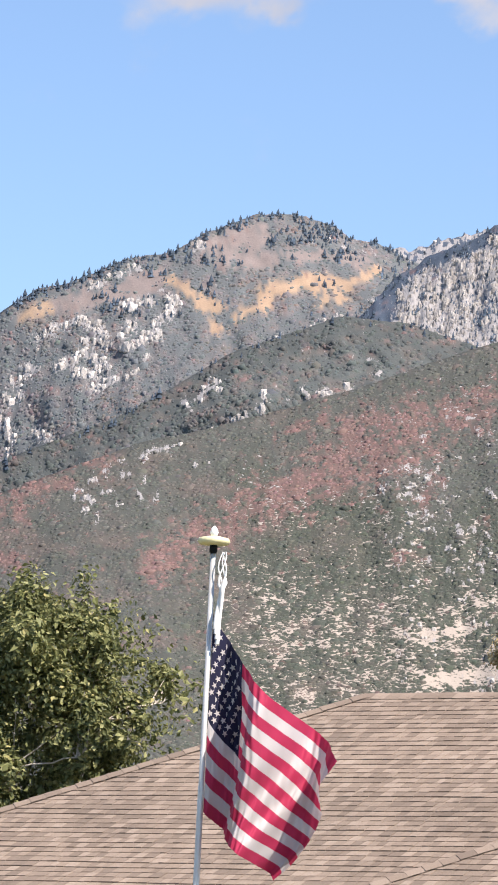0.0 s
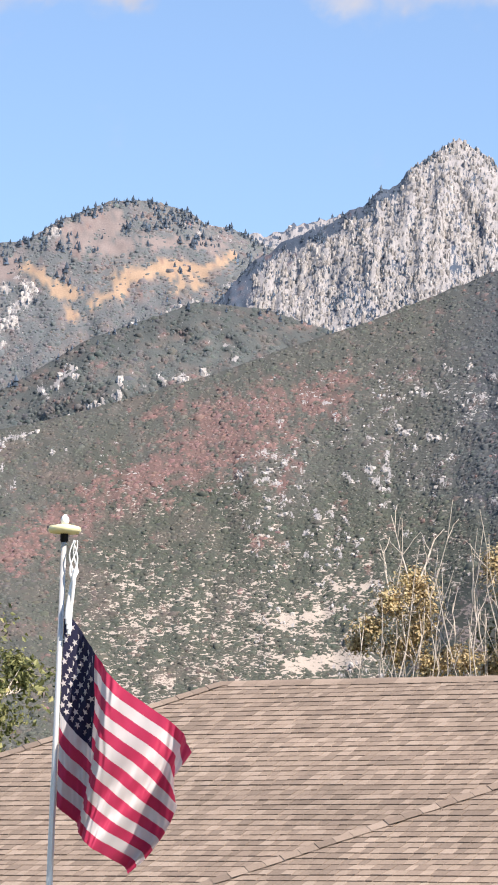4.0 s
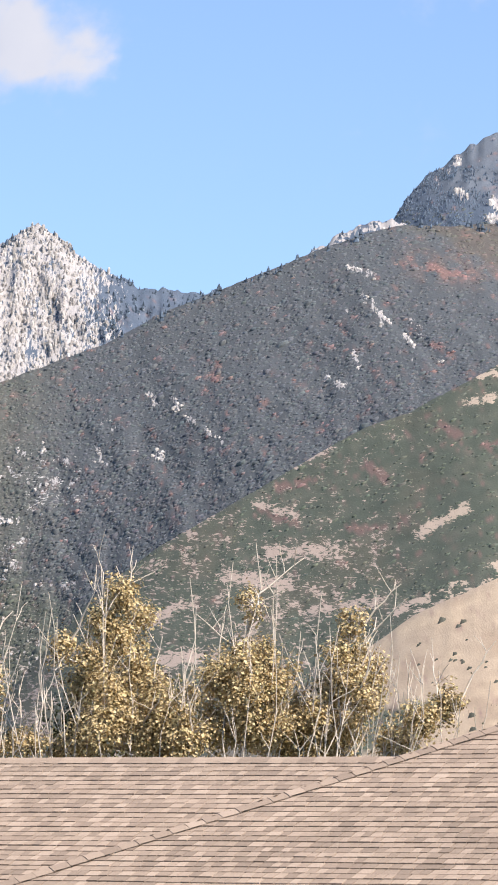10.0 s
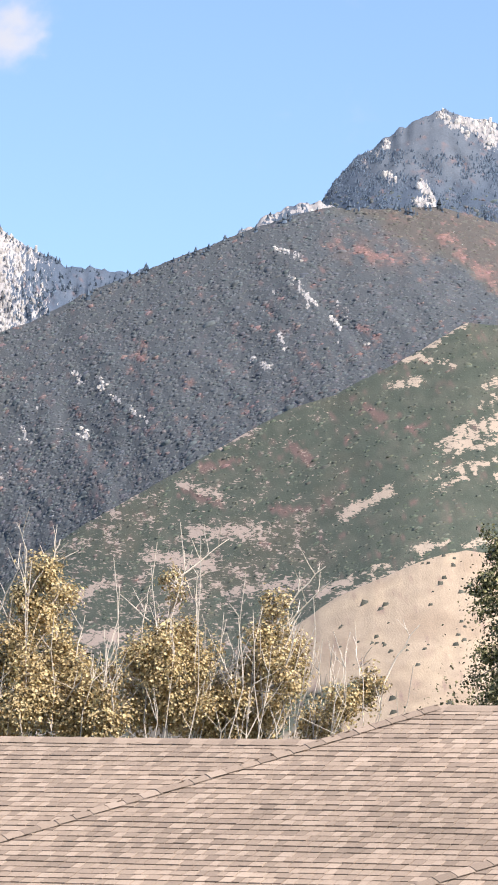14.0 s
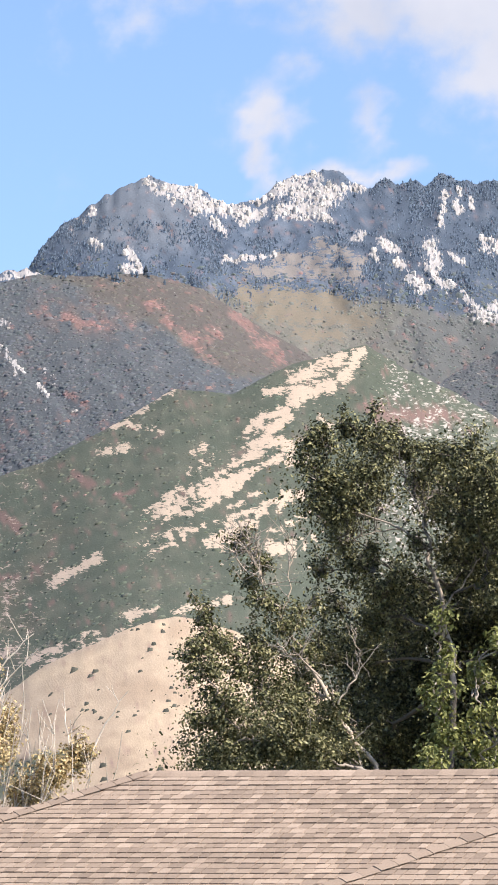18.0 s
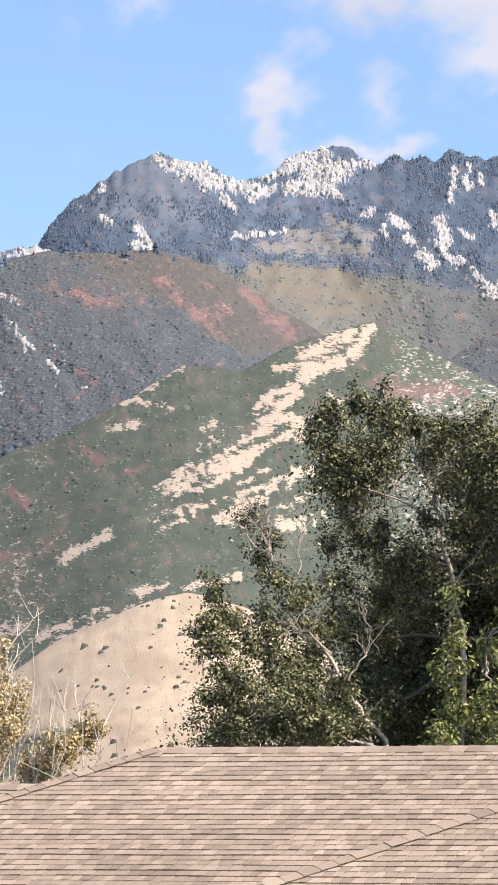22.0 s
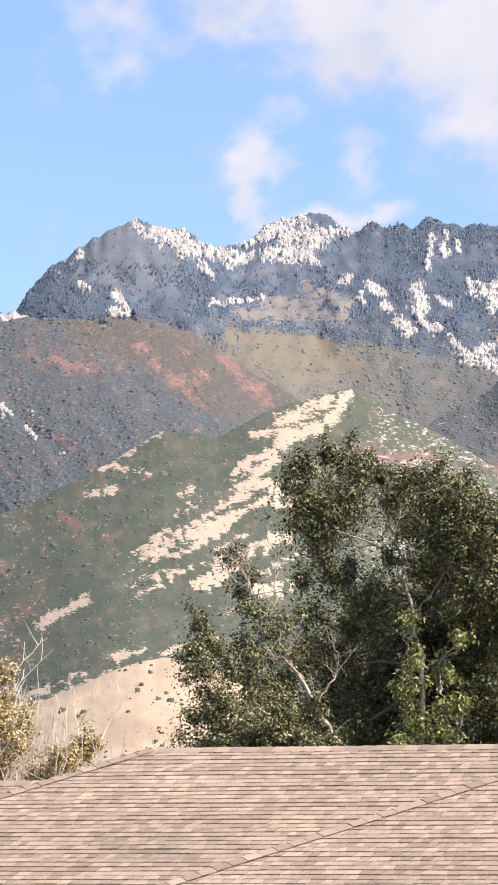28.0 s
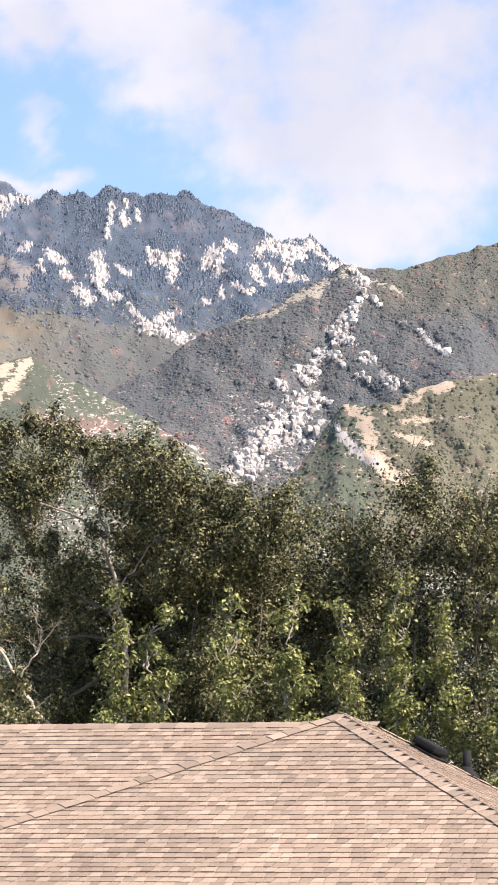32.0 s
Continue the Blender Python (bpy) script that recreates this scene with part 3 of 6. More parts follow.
SAND_STREAKS = ((-4.51, 9.03, -4.09, 9.27, 0.036), (-5.62, 8.28, -5.42, 8.43, 0.036), (-6.04, 8.04, -5.83, 8.12, 0.025), (-2.9, 8.22, -2.27, 8.61, 0.05), (-4.04, 7.22, -3.4, 7.33, 0.036), (-4.8, 7.9, -3.94, 7.98, 0.1), (-5.29, 7.58, -4.49, 7.52, 0.086), (-6.26, 6.95, -5.92, 7.18, 0.079), (-6.09, 6.46, -5.66, 6.56, 0.1), (-4.33, 7.17, -3.25, 7.41, 0.036), (-2.95, 7.18, -1.97, 7.66, 0.036), (-1.98, 7.88, -1.55, 7.97, 0.036), (-1.47, 9.23, -1.22, 9.35, 0.029), (-4.99, 8.53, -4.4, 8.39, 0.043), (-2.38, 9.93, -1.95, 9.99, 0.043), (-5.11, 6.95, -4.89, 7.03, 0.057))
SAND_RIB = ((0.98, 11.32, 0.76, 10.99, 0.079), (0.72, 11.26, 0.14, 10.97, 0.086), (0.58, 10.91, 0.15, 10.72, 0.086), (0.29, 10.83, -0.21, 10.78, 0.057), (0.3, 10.73, -0.42, 10.35, 0.057), (-0.13, 10.36, -0.49, 10.27, 0.036), (0.08, 10.51, -0.34, 10.1, 0.05), (-0.2, 10.14, -1.12, 9.5, 0.036), (-0.4, 9.74, -0.83, 9.51, 0.057), (-0.62, 9.59, -1.04, 9.26, 0.036), (-0.92, 10.08, -1.14, 9.97, 0.029), (0.17, 10.15, -0.05, 10.0, 0.036), (-1.11, 9.04, -1.75, 8.81, 0.025), (-1.19, 9.32, -1.55, 9.17, 0.025), (-2.32, 8.57, -2.89, 8.23, 0.043), (-1.42, 10.75, -1.81, 10.52, 0.036), (-1.81, 10.52, -2.2, 10.24, 0.036), (-0.57, 8.13, -1.29, 7.96, 0.036), (-1.51, 7.99, -1.87, 7.84, 0.036)) + ((-2.29, 7.64, -2.79, 7.41, 0.029), (-2.79, 7.41, -3.21, 7.22, 0.036), (-0.1, 9.39, 0.18, 9.51, 0.029), (0.45, 10.48, 0.63, 10.38, 0.036), (-2.02, 10.3, -1.51, 10.21, 0.029))
GOLD_GRASS = ((-15.42, 9.51, -15.07, 9.65, 0.064), (-13.49, 10.1, -13.19, 9.93, 0.064), (-13.19, 9.9, -12.89, 9.77, 0.079), (-12.6, 9.68, -12.24, 9.87, 0.079), (-12.32, 10.01, -11.82, 10.15, 0.093), (-11.82, 10.15, -11.24, 10.14, 0.093), (-11.59, 9.94, -11.23, 9.96, 0.079), (-11.24, 10.17, -10.81, 10.34, 0.057), (-12.96, 9.59, -12.81, 9.51, 0.05))
BARE_GRASS = ((-12.93, 10.56, -12.36, 10.66, 0.115), (-12.73, 10.75, -12.29, 10.84, 0.057), (-12.85, 10.38, -12.2, 10.41, 0.072), (-14.92, 9.7, -13.71, 10.01, 0.093), (-14.0, 10.07, -13.64, 10.16, 0.064), (-12.13, 10.49, -10.96, 10.47, 0.05))
TAN_BENCH = ((-0.48, 12.3, 0.91, 12.32, 0.086), (0.39, 12.66, 0.91, 12.46, 0.086), (-0.19, 12.47, 0.4, 12.45, 0.072))
OLIVE_GRASS = ((-0.54, 12.03, 0.7, 11.95, 0.1), (-0.32, 11.78, 1.0, 11.75, 0.093), (0.13, 11.55, 0.71, 11.52, 0.057))
CRAG_STONES = ((1.81, 12.7, 1.9, 12.38, 0.082), (1.86, 12.38, 1.99, 12.26, 0.049), (2.11, 12.59, 2.2, 12.51, 0.041), (2.58, 12.72, 2.83, 12.72, 0.099), (2.79, 12.64, 2.84, 12.52, 0.082), (2.49, 12.8, 2.62, 12.68, 0.041), (2.42, 11.89, 2.85, 11.78, 0.082), (2.68, 11.98, 2.8, 11.98, 0.066), (2.85, 11.74, 3.11, 11.66, 0.066), (1.57, 12.29, 1.74, 12.17, 0.066), (1.7, 12.13, 1.78, 12.17, 0.033), (1.39, 12.45, 1.46, 12.45, 0.049), (1.09, 12.61, 1.14, 12.48, 0.041), (1.17, 12.73, 1.43, 12.61, 0.041), (0.79, 12.76, 0.96, 12.81, 0.041), (1.99, 12.21, 2.16, 12.22, 0.041), (2.25, 12.14, 2.38, 11.97, 0.033), (3.22, 12.65, 3.29, 12.83, 0.064), (3.36, 12.83, 3.41, 12.58, 0.086)) + ((3.47, 12.94, 3.62, 12.88, 0.05), (3.91, 12.85, 4.06, 12.93, 0.072), (4.06, 12.96, 4.28, 12.9, 0.1), (4.28, 12.86, 4.36, 12.76, 0.072), (4.43, 12.94, 4.5, 12.8, 0.057), (4.53, 12.98, 4.65, 12.91, 0.064), (4.65, 12.87, 4.8, 12.81, 0.043), (4.8, 12.7, 5.02, 12.74, 0.057), (5.02, 12.81, 5.2, 12.75, 0.043), (3.85, 12.63, 3.96, 12.46, 0.05), (4.07, 12.61, 4.22, 12.5, 0.05), (4.29, 12.65, 4.37, 12.51, 0.043), (4.44, 12.55, 4.51, 12.51, 0.043), (3.42, 12.4, 3.49, 12.26, 0.029), (3.2, 12.25, 3.28, 12.19, 0.029), (3.64, 12.41, 3.86, 12.35, 0.036), (-2.54, 12.57, -2.46, 12.54, 0.05), (-2.06, 12.48, -1.98, 12.27, 0.064), (-2.16, 12.26, -1.94, 12.24, 0.043)) + ((1.99, 13.41, 1.96, 12.98, 0.036), (2.29, 13.35, 2.36, 13.2, 0.029), (2.14, 13.41, 2.18, 13.13, 0.029), (-0.85, 12.41, -0.19, 12.5, 0.025))
CRAG_FACE = ((-1.61, 13.32, -1.24, 13.26, 0.057), (-1.39, 13.22, -1.23, 13.05, 0.086), (-1.16, 13.12, -0.65, 13.06, 0.093), (-1.01, 12.91, -0.86, 12.74, 0.05), (-0.64, 12.92, -0.35, 13.07, 0.057), (-0.43, 13.28, 0.0, 13.44, 0.1), (-0.13, 13.08, 0.38, 13.16, 0.086), (0.08, 13.3, 0.52, 13.31, 0.129), (0.52, 13.38, 0.89, 13.39, 0.05), (0.02, 13.01, 0.53, 12.99, 0.029), (-1.94, 13.42, -1.72, 13.24, 0.036), (-1.68, 13.25, -1.53, 13.11, 0.029), (-0.11, 13.47, 0.37, 13.53, 0.043))
SPUR_STONES = ((5.17, 12.57, 5.25, 12.46, 0.05), (5.29, 12.39, 5.33, 12.32, 0.036), (5.4, 12.29, 5.51, 12.22, 0.036), (5.08, 12.1, 5.12, 11.99, 0.043), (5.19, 12.1, 5.23, 11.99, 0.043), (4.98, 11.81, 5.09, 11.8, 0.072), (4.86, 11.88, 5.05, 11.92, 0.036), (5.16, 11.81, 5.18, 11.74, 0.036), (4.83, 11.66, 4.9, 11.55, 0.043), (4.98, 11.59, 5.06, 11.49, 0.036), (5.33, 11.57, 5.46, 11.53, 0.064), (5.27, 11.31, 5.37, 11.32, 0.057), (5.61, 11.36, 5.64, 11.25, 0.05), (5.61, 11.24, 5.76, 11.2, 0.05), (5.87, 11.26, 5.91, 11.22, 0.029), (4.69, 11.44, 4.76, 11.3, 0.043), (4.73, 11.51, 4.76, 11.59, 0.036), (4.55, 11.26, 4.63, 11.22, 0.036), (4.44, 11.36, 4.48, 11.29, 0.043), (4.19, 11.17, 4.26, 11.21, 0.043), (4.42, 10.93, 4.78, 10.98, 0.072), (4.49, 10.86, 4.71, 10.87, 0.043), (4.05, 10.88, 4.2, 10.92, 0.036), (3.99, 10.59, 4.28, 10.68, 0.036), (4.17, 10.71, 4.57, 10.61, 0.072), (4.07, 10.42, 4.43, 10.5, 0.072), (3.85, 10.48, 4.07, 10.42, 0.036), (3.71, 10.23, 4.15, 10.35, 0.064), (3.72, 10.05, 4.08, 10.13, 0.064), (3.58, 9.9, 3.87, 9.98, 0.057), (4.72, 10.58, 4.79, 10.73, 0.036), (6.07, 11.91, 6.15, 11.77, 0.05), (6.19, 11.73, 6.37, 11.63, 0.043), (5.81, 12.01, 5.88, 12.03, 0.029), (4.94, 10.7, 5.16, 10.45, 0.057), (5.2, 10.42, 5.54, 10.17, 0.057))
SPUR_CHAIN = ((5.16, 12.64, 5.3, 12.49, 0.051), (5.23, 12.23, 5.1, 12.07, 0.072), (5.03, 11.92, 4.93, 11.74, 0.077), (4.88, 11.66, 4.8, 11.55, 0.051), (4.72, 11.47, 4.65, 11.32, 0.061), (4.54, 11.37, 4.52, 11.31, 0.041), (4.34, 11.18, 4.24, 11.13, 0.041), (4.45, 10.98, 4.79, 10.96, 0.092), (4.25, 10.77, 4.59, 10.7, 0.072), (4.2, 10.61, 3.97, 10.48, 0.113), (4.0, 10.35, 3.77, 10.16, 0.102), (3.72, 10.08, 3.52, 9.97, 0.072), (2.88, 10.39, 3.19, 10.27, 0.041), (4.24, 10.2, 4.56, 10.01, 0.036), (4.44, 10.52, 4.7, 10.42, 0.041), (5.32, 11.54, 5.4, 11.54, 0.051), (5.28, 11.34, 5.36, 11.31, 0.041), (5.62, 11.34, 5.75, 11.22, 0.061))
EAST_SAND = ((5.08, 10.94, 5.3, 10.88, 0.057), (5.3, 10.81, 5.45, 10.46, 0.1), (5.46, 10.32, 5.91, 9.97, 0.107), (5.66, 10.89, 6.09, 11.09, 0.029), (6.09, 11.14, 6.47, 11.24, 0.057), (5.74, 10.61, 6.18, 10.48, 0.043), (5.88, 10.76, 6.32, 10.8, 0.036))
SPUR_SAND = ((4.09, 12.07, 4.74, 12.45, 0.043), (4.74, 12.45, 5.1, 12.64, 0.05), (4.52, 12.3, 4.81, 12.38, 0.036), (3.65, 11.95, 4.09, 12.1, 0.029), (5.39, 12.54, 5.76, 12.4, 0.036))


def ground_cover(layer, h, e, crest, below):
    """Cover at places of one range: ground tint, shrub tint, shrub density, share of stone, share of open soil, soil
    tint. Tints of the far ranges carry their haze.
    """
    big = value_noise(h * 1.7 + 3, e * 2.6 + 1, 4)
    mid = value_noise(h * 7 + 5, e * 11 + 2, 4)
    tiny = value_noise(h * 22 + 7, e * 30 + 4, 3)
    name = CRESTS[layer][0]
    lean = value_noise((e - h * 0.5) * 8, (e + h * 0.5) * 2.0 + 40, 3)     # streaks that climb to the east
    shape = np.shape(h)

    def colour(c):
        return np.broadcast_to(np.array(c, dtype=float), (*shape, 3)).copy()

    def blend(a, c, w):
        return a + (np.array(c) - a) * np.clip(w, 0, 1)[..., None]
    ground = colour((0.092, 0.096, 0.085))
    shrub = blend(colour((0.085, 0.092, 0.08)), (0.105, 0.103, 0.094), smooth(-0.2, 0.7, big))
    soil = colour((0.36, 0.31, 0.265))
    density = np.full(shape, 0.9)
    stone, bare, red = np.zeros(shape), np.zeros(shape), np.zeros(shape)
    if name == "grass_hill":
        ground = blend(colour((0.365, 0.285, 0.203)), (0.31, 0.235, 0.165), smooth(-0.1, 0.8, big))
        ground = blend(ground, (0.41, 0.32, 0.222), 0.8 * smooth(0.1, 0.7, lean))
        low = smooth(0.45, 0.55, along(h, e, ((-3.6, 5.75, -2.5, 6.1, 0.13), (-4.0, 5.4, -3.2, 5.7, 0.2))) + 0.1 * mid)
        density = 0.95 * low
        ground = blend(ground, (0.085, 0.095, 0.066), low)
        west = smooth(-3.4, -4.4, h)
        ground = blend(ground, (0.2, 0.17, 0.13), west)
        density = np.maximum(density, 0.75 * west * smooth(-0.3, 0.2, mid))
        shrub = blend(shrub, (0.055, 0.066, 0.048), low)
    elif name in ("brush_hill", "east_hill"):
        ground = blend(colour((0.078, 0.092, 0.07)), (0.105, 0.112, 0.086), smooth(-0.2, 0.7, 0.6 * mid + 0.6 * lean))
        shrub = blend(colour((0.068, 0.082, 0.064)), (0.088, 0.097, 0.075), smooth(-0.3, 0.6, big))
        soil = colour((0.385, 0.31, 0.24))
        if name == "brush_hill":
            rib = along(h, e, SAND_RIB, 1.1)
            comb = 0.8 * smooth(0.0, 0.4, value_noise((e - h * 0.5) * 13, (e + h * 0.5) * 2.6 + 40, 3) + 0.2 * tiny) * smooth(-2.2, -1.2, h) * smooth(0.9, 0.3, h) * smooth(8.2, 8.8, e) * smooth(0.35, 0.0, e - 10.1 - 0.62 * (h + 0.35))
            bare = np.maximum(np.maximum(1.02 * rib, 0.85 * along(h, e, SAND_STREAKS, 1.2)), comb)
            west = smooth(-2.2, -3.4, h)
            bare = np.maximum(bare, west * (0.14 + 0.13 * smooth(8.6, 7.4, e) + 0.22 * smooth(0.1, 0.6, mid + 0.3 * big)))
            face = smooth(0.9, 1.5, h)
            bare = np.maximum(bare, face * (0.26 + 0.2 * smooth(-0.1, 0.6, mid)))
            soil = blend(soil, (0.33, 0.305, 0.275), face)
            shrub = blend(shrub, (0.14, 0.115, 0.09), 0.5 * west * smooth(0.1, 0.6, value_noise(h * 9 + 60, e * 14, 3)))
            shrub = blend(shrub, (0.15, 0.14, 0.095), 0.5 * smooth(0.35, 0.7, value_noise(h * 6 + 20, e * 9 + 4, 3)) * smooth(0.3, -1.5, h))
            soil = blend(soil, (0.36, 0.285, 0.235), west)
            ground = blend(ground, (0.15, 0.125, 0.09), 0.3 * west * smooth(0.1, 0.6, big))
            red = 1.6 * along(h, e, RED_BRUSH, 0.85)
        else:
            ground = blend(ground, (0.128, 0.122, 0.088), smooth(5.3, 5.8, h))
            shrub = blend(shrub, (0.1, 0.1, 0.074), smooth(5.3, 5.8, h))
            bare = np.maximum(along(h, e, EAST_SAND, 1.15), 0.32 * smooth(-0.2, 0.5, mid))
            stone = along(h, e, SPUR_STONES[34:])
            red = smooth(0.3, 0.8, value_noise(h * 3 + 2, e * 6, 3)) * smooth(5.6, 6.2, h) * smooth(10.5, 10.2, e)
    elif name == "red_slope":
        ground = blend(ground, (0.115, 0.112, 0.1), smooth(0.1, 0.7, mid))
        # dark bluish zone: the slope's shade and haze put into its cover colour
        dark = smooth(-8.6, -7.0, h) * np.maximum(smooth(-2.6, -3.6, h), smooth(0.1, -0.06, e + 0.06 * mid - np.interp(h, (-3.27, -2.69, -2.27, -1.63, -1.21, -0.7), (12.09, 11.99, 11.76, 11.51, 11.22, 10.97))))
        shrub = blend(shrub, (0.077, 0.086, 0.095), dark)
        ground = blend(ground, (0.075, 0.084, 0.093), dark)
        shrub = blend(shrub, (0.14, 0.12, 0.108), 0.45 * smooth(0.3, 0.7, value_noise(h * 5 + 12, e * 8 + 6, 4)) * (1 - 0.6 * dark))
        warm = along(h, e, ((-3.0, 11.6, -1.9, 11.62, 0.14),), 1.5) * smooth(-0.4, 0.3, mid)
        ground, shrub = blend(ground, (0.125, 0.098, 0.09), 0.7 * warm), blend(shrub, (0.125, 0.098, 0.09), 0.7 * warm)
        rocky = smooth(7.75, 6.9, e + 0.3 * big + 0.12 * (h + 9)) * smooth(-13.6, -12.0, h) * smooth(-6.4, -8.0, h)
        bare = rocky * (0.26 + 0.16 * smooth(6.9, 5.9, e) + 0.2 * mid)
        bare = np.maximum(bare, along(h, e, ((-10.05, 5.75, -9.5, 5.85, 0.08), (-9.95, 5.2, -9.1, 5.3, 0.12), (-9.4, 6.2, -8.9, 6.25, 0.06), (-6.9, 6.2, -6.3, 6.3, 0.1))))
        bare = np.maximum(bare, 0.36 * smooth(-0.1, 0.5, mid + 0.4 * big) * smooth(-11.5, -10.4, h) * smooth(-5.6, -7.2, h) * smooth(9.6, 8.6, e))
        soil = blend(colour((0.4, 0.345, 0.295)), (0.4, 0.385, 0.37), smooth(7.0, 7.6, e))
        flecks = smooth(-0.3, 0.3, big + 0.4 * mid) * smooth(-11.2, -10.2, h) * smooth(-6.2, -7.4, h) * smooth(9.2, 8.7, e)
        stone = np.maximum(along(h, e, SLOPE_STONES, 1.1) * smooth(-0.45, 0.1, value_noise(h * 14 + 2, e * 24 + 9, 2)), 0.62 * flecks * smooth(0.42, 0.62, tiny + 0.25 * mid))
        ground, shrub = blend(ground, (0.072, 0.08, 0.064), 0.9 * rocky), blend(shrub, (0.07, 0.078, 0.062), 0.9 * rocky)
        rust = smooth(0.0, 0.7, value_noise(h * 2.5, e * 4 + 20, 4)) * smooth(-9.4, -13, h)
        shrub = blend(shrub, (0.14, 0.11, 0.1), 0.7 * rust)
        ground = blend(ground, (0.14, 0.115, 0.1), 0.6 * rust)
        brown = smooth(-3.5, -2.6, h) * smooth(10.4, 11.0, e) * (1 - dark)
        shrub = blend(shrub, (0.086, 0.08, 0.073), 0.8 * brown)
        ground = blend(ground, (0.088, 0.08, 0.074), brown)
        red = 1.1 * along(h, e, RED_LEAVES, 1.0 + 0.4 * smooth(-8.0, -9.0, h))
    elif name == "spur_ridge":
        shrub = blend(colour((0.088, 0.096, 0.09)), (0.11, 0.114, 0.1), smooth(0, 0.7, mid))
        ground = blend(colour((0.092, 0.098, 0.09)), (0.118, 0.116, 0.102), smooth(0.2, 0.6, big))
        # pulled towards blue: distance haze mixed into the spur's tints
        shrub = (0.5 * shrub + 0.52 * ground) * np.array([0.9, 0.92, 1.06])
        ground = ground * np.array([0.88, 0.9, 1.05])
        olive = smooth(5.2, 5.7, h) * smooth(11.9, 12.4, e)
        shrub = blend(shrub, (0.09, 0.092, 0.078), 0.8 * olive)
        ground = blend(ground, (0.094, 0.094, 0.08), olive)
        stone = np.maximum(along(h, e, SPUR_STONES, 1.0), along(h, e, SPUR_CHAIN, 1.15))
        low = smooth(11.2, 10.6, e + 0.5 * (h - 4.2)) * smooth(3.2, 3.7, h) * smooth(5.2, 4.9, h)
        stone = np.maximum(stone, 0.25 * low * smooth(-0.2, 0.4, mid + 0.4 * tiny))
        bare = np.maximum(0.8 * along(h, e, SPUR_SAND, 1.2), 0.3 * smooth(0.0, 0.6, mid))
        bare = np.maximum(bare, 0.36 * low)
        soil = blend(colour((0.3, 0.27, 0.225)), (0.42, 0.39, 0.36), low)
        red = smooth(0.3, 0.9, value_noise(h * 3 + 2, e * 6, 3)) * smooth(3.9, 3.3, h) * smooth(11.0, 10.6, e)
    elif name in ("dark_ridge", "meadow_peak"):
        ground = blend(colour((0.115, 0.122, 0.118)), (0.15, 0.138, 0.128), smooth(-0.2, 0.6, mid))
        shrub = blend(colour((0.112, 0.122, 0.118)), (0.15, 0.138, 0.13), smooth(-0.2, 0.5, mid))
        if name == "dark_ridge":
            top = (0.86 - 0.14 * smooth(0.6, 0.1, crest - e))[..., None] * np.array([0.94, 0.98, 1.0])
            ground, shrub = ground * top, shrub * top
            stone = np.maximum(along(h, e, RIDGE_STONES, 1.1), 0.3 * smooth(0.3, 0.8, tiny + 0.3 * mid) * smooth(-13.2, -12.6, h))
        else:
            # paler and bluer still, haze painted into the peak's cover
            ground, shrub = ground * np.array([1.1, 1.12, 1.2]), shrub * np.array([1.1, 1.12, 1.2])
            shrub = blend(shrub, (0.19, 0.145, 0.13), 0.5 * smooth(0.2, 0.6, big + 0.3 * tiny))
            density = density - 0.25
            stone = np.maximum(along(h, e, PEAK_STONES, 1.08), 0.34 * smooth(0.2, 0.8, tiny + 0.5 * mid) * smooth(10.0, 9.2, e))
            stone = np.maximum(stone, 0.4 * smooth(0.0, 0.5, mid) * smooth(-12.2, -11.7, h) * smooth(10.1, 10.5, e))
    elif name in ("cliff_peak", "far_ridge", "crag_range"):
        # blue-grey base: air haze of the highest ranges is in this colour
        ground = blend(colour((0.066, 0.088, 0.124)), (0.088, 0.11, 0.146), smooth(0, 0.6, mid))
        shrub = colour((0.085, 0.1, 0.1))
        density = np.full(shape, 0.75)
        if name == "cliff_peak":
            wall = smooth(-10.75, -10.55, h) * smooth(-5.9, -7.3, h)
            stone = (0.7 + 0.3 * value_noise(h * 12, e * 3.5, 3)) * wall
            edge = np.clip(smooth(0.22, 0.06, crest - e + 0.06 * mid) * smooth(-8.3, -8.9, h), 0, 1)
            stone = stone * (1 - 0.8 * edge) - 0.3 * smooth(-7.6, -6.9, h)
            stone = np.where(np.abs(h + 7.9) < 0.35, np.maximum(stone, 0.75 * smooth(0.5, 0.1, crest - e)), stone)
        elif name == "far_ridge":
            stone = np.where(h < -8, 0.7, 0.85) * smooth(-0.6, 0.0, tiny)
        else:
            stone = np.maximum(along(h, e, CRAG_FACE, 1.12), along(h, e, CRAG_STONES, 1.1))
            stone = np.maximum(stone, 0.36 * smooth(0.1, 0.8, tiny + 0.5 * mid) * smooth(11.7, 12.1, e) * smooth(12.95, 12.6, e) * smooth(0.8, 1.4, h))
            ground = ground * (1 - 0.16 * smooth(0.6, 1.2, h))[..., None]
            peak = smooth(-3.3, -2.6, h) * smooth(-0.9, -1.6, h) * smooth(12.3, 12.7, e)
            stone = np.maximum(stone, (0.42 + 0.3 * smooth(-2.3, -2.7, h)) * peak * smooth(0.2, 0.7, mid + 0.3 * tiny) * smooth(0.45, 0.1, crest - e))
            # the left summit's hazy lift, again by tint
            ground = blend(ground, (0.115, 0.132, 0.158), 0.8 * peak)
            scrubby = smooth(12.08, 11.96, e + 0.05 * mid + 0.2 * smooth(1.0, 2.2, h))
            ground = blend(ground, (0.125, 0.122, 0.108), scrubby)
            shrub = blend(shrub, (0.125, 0.126, 0.11), scrubby)
            density = np.maximum(density, 0.9 * scrubby)
            east_side = smooth(1.0, 1.8, h + 0.3 * mid) * scrubby
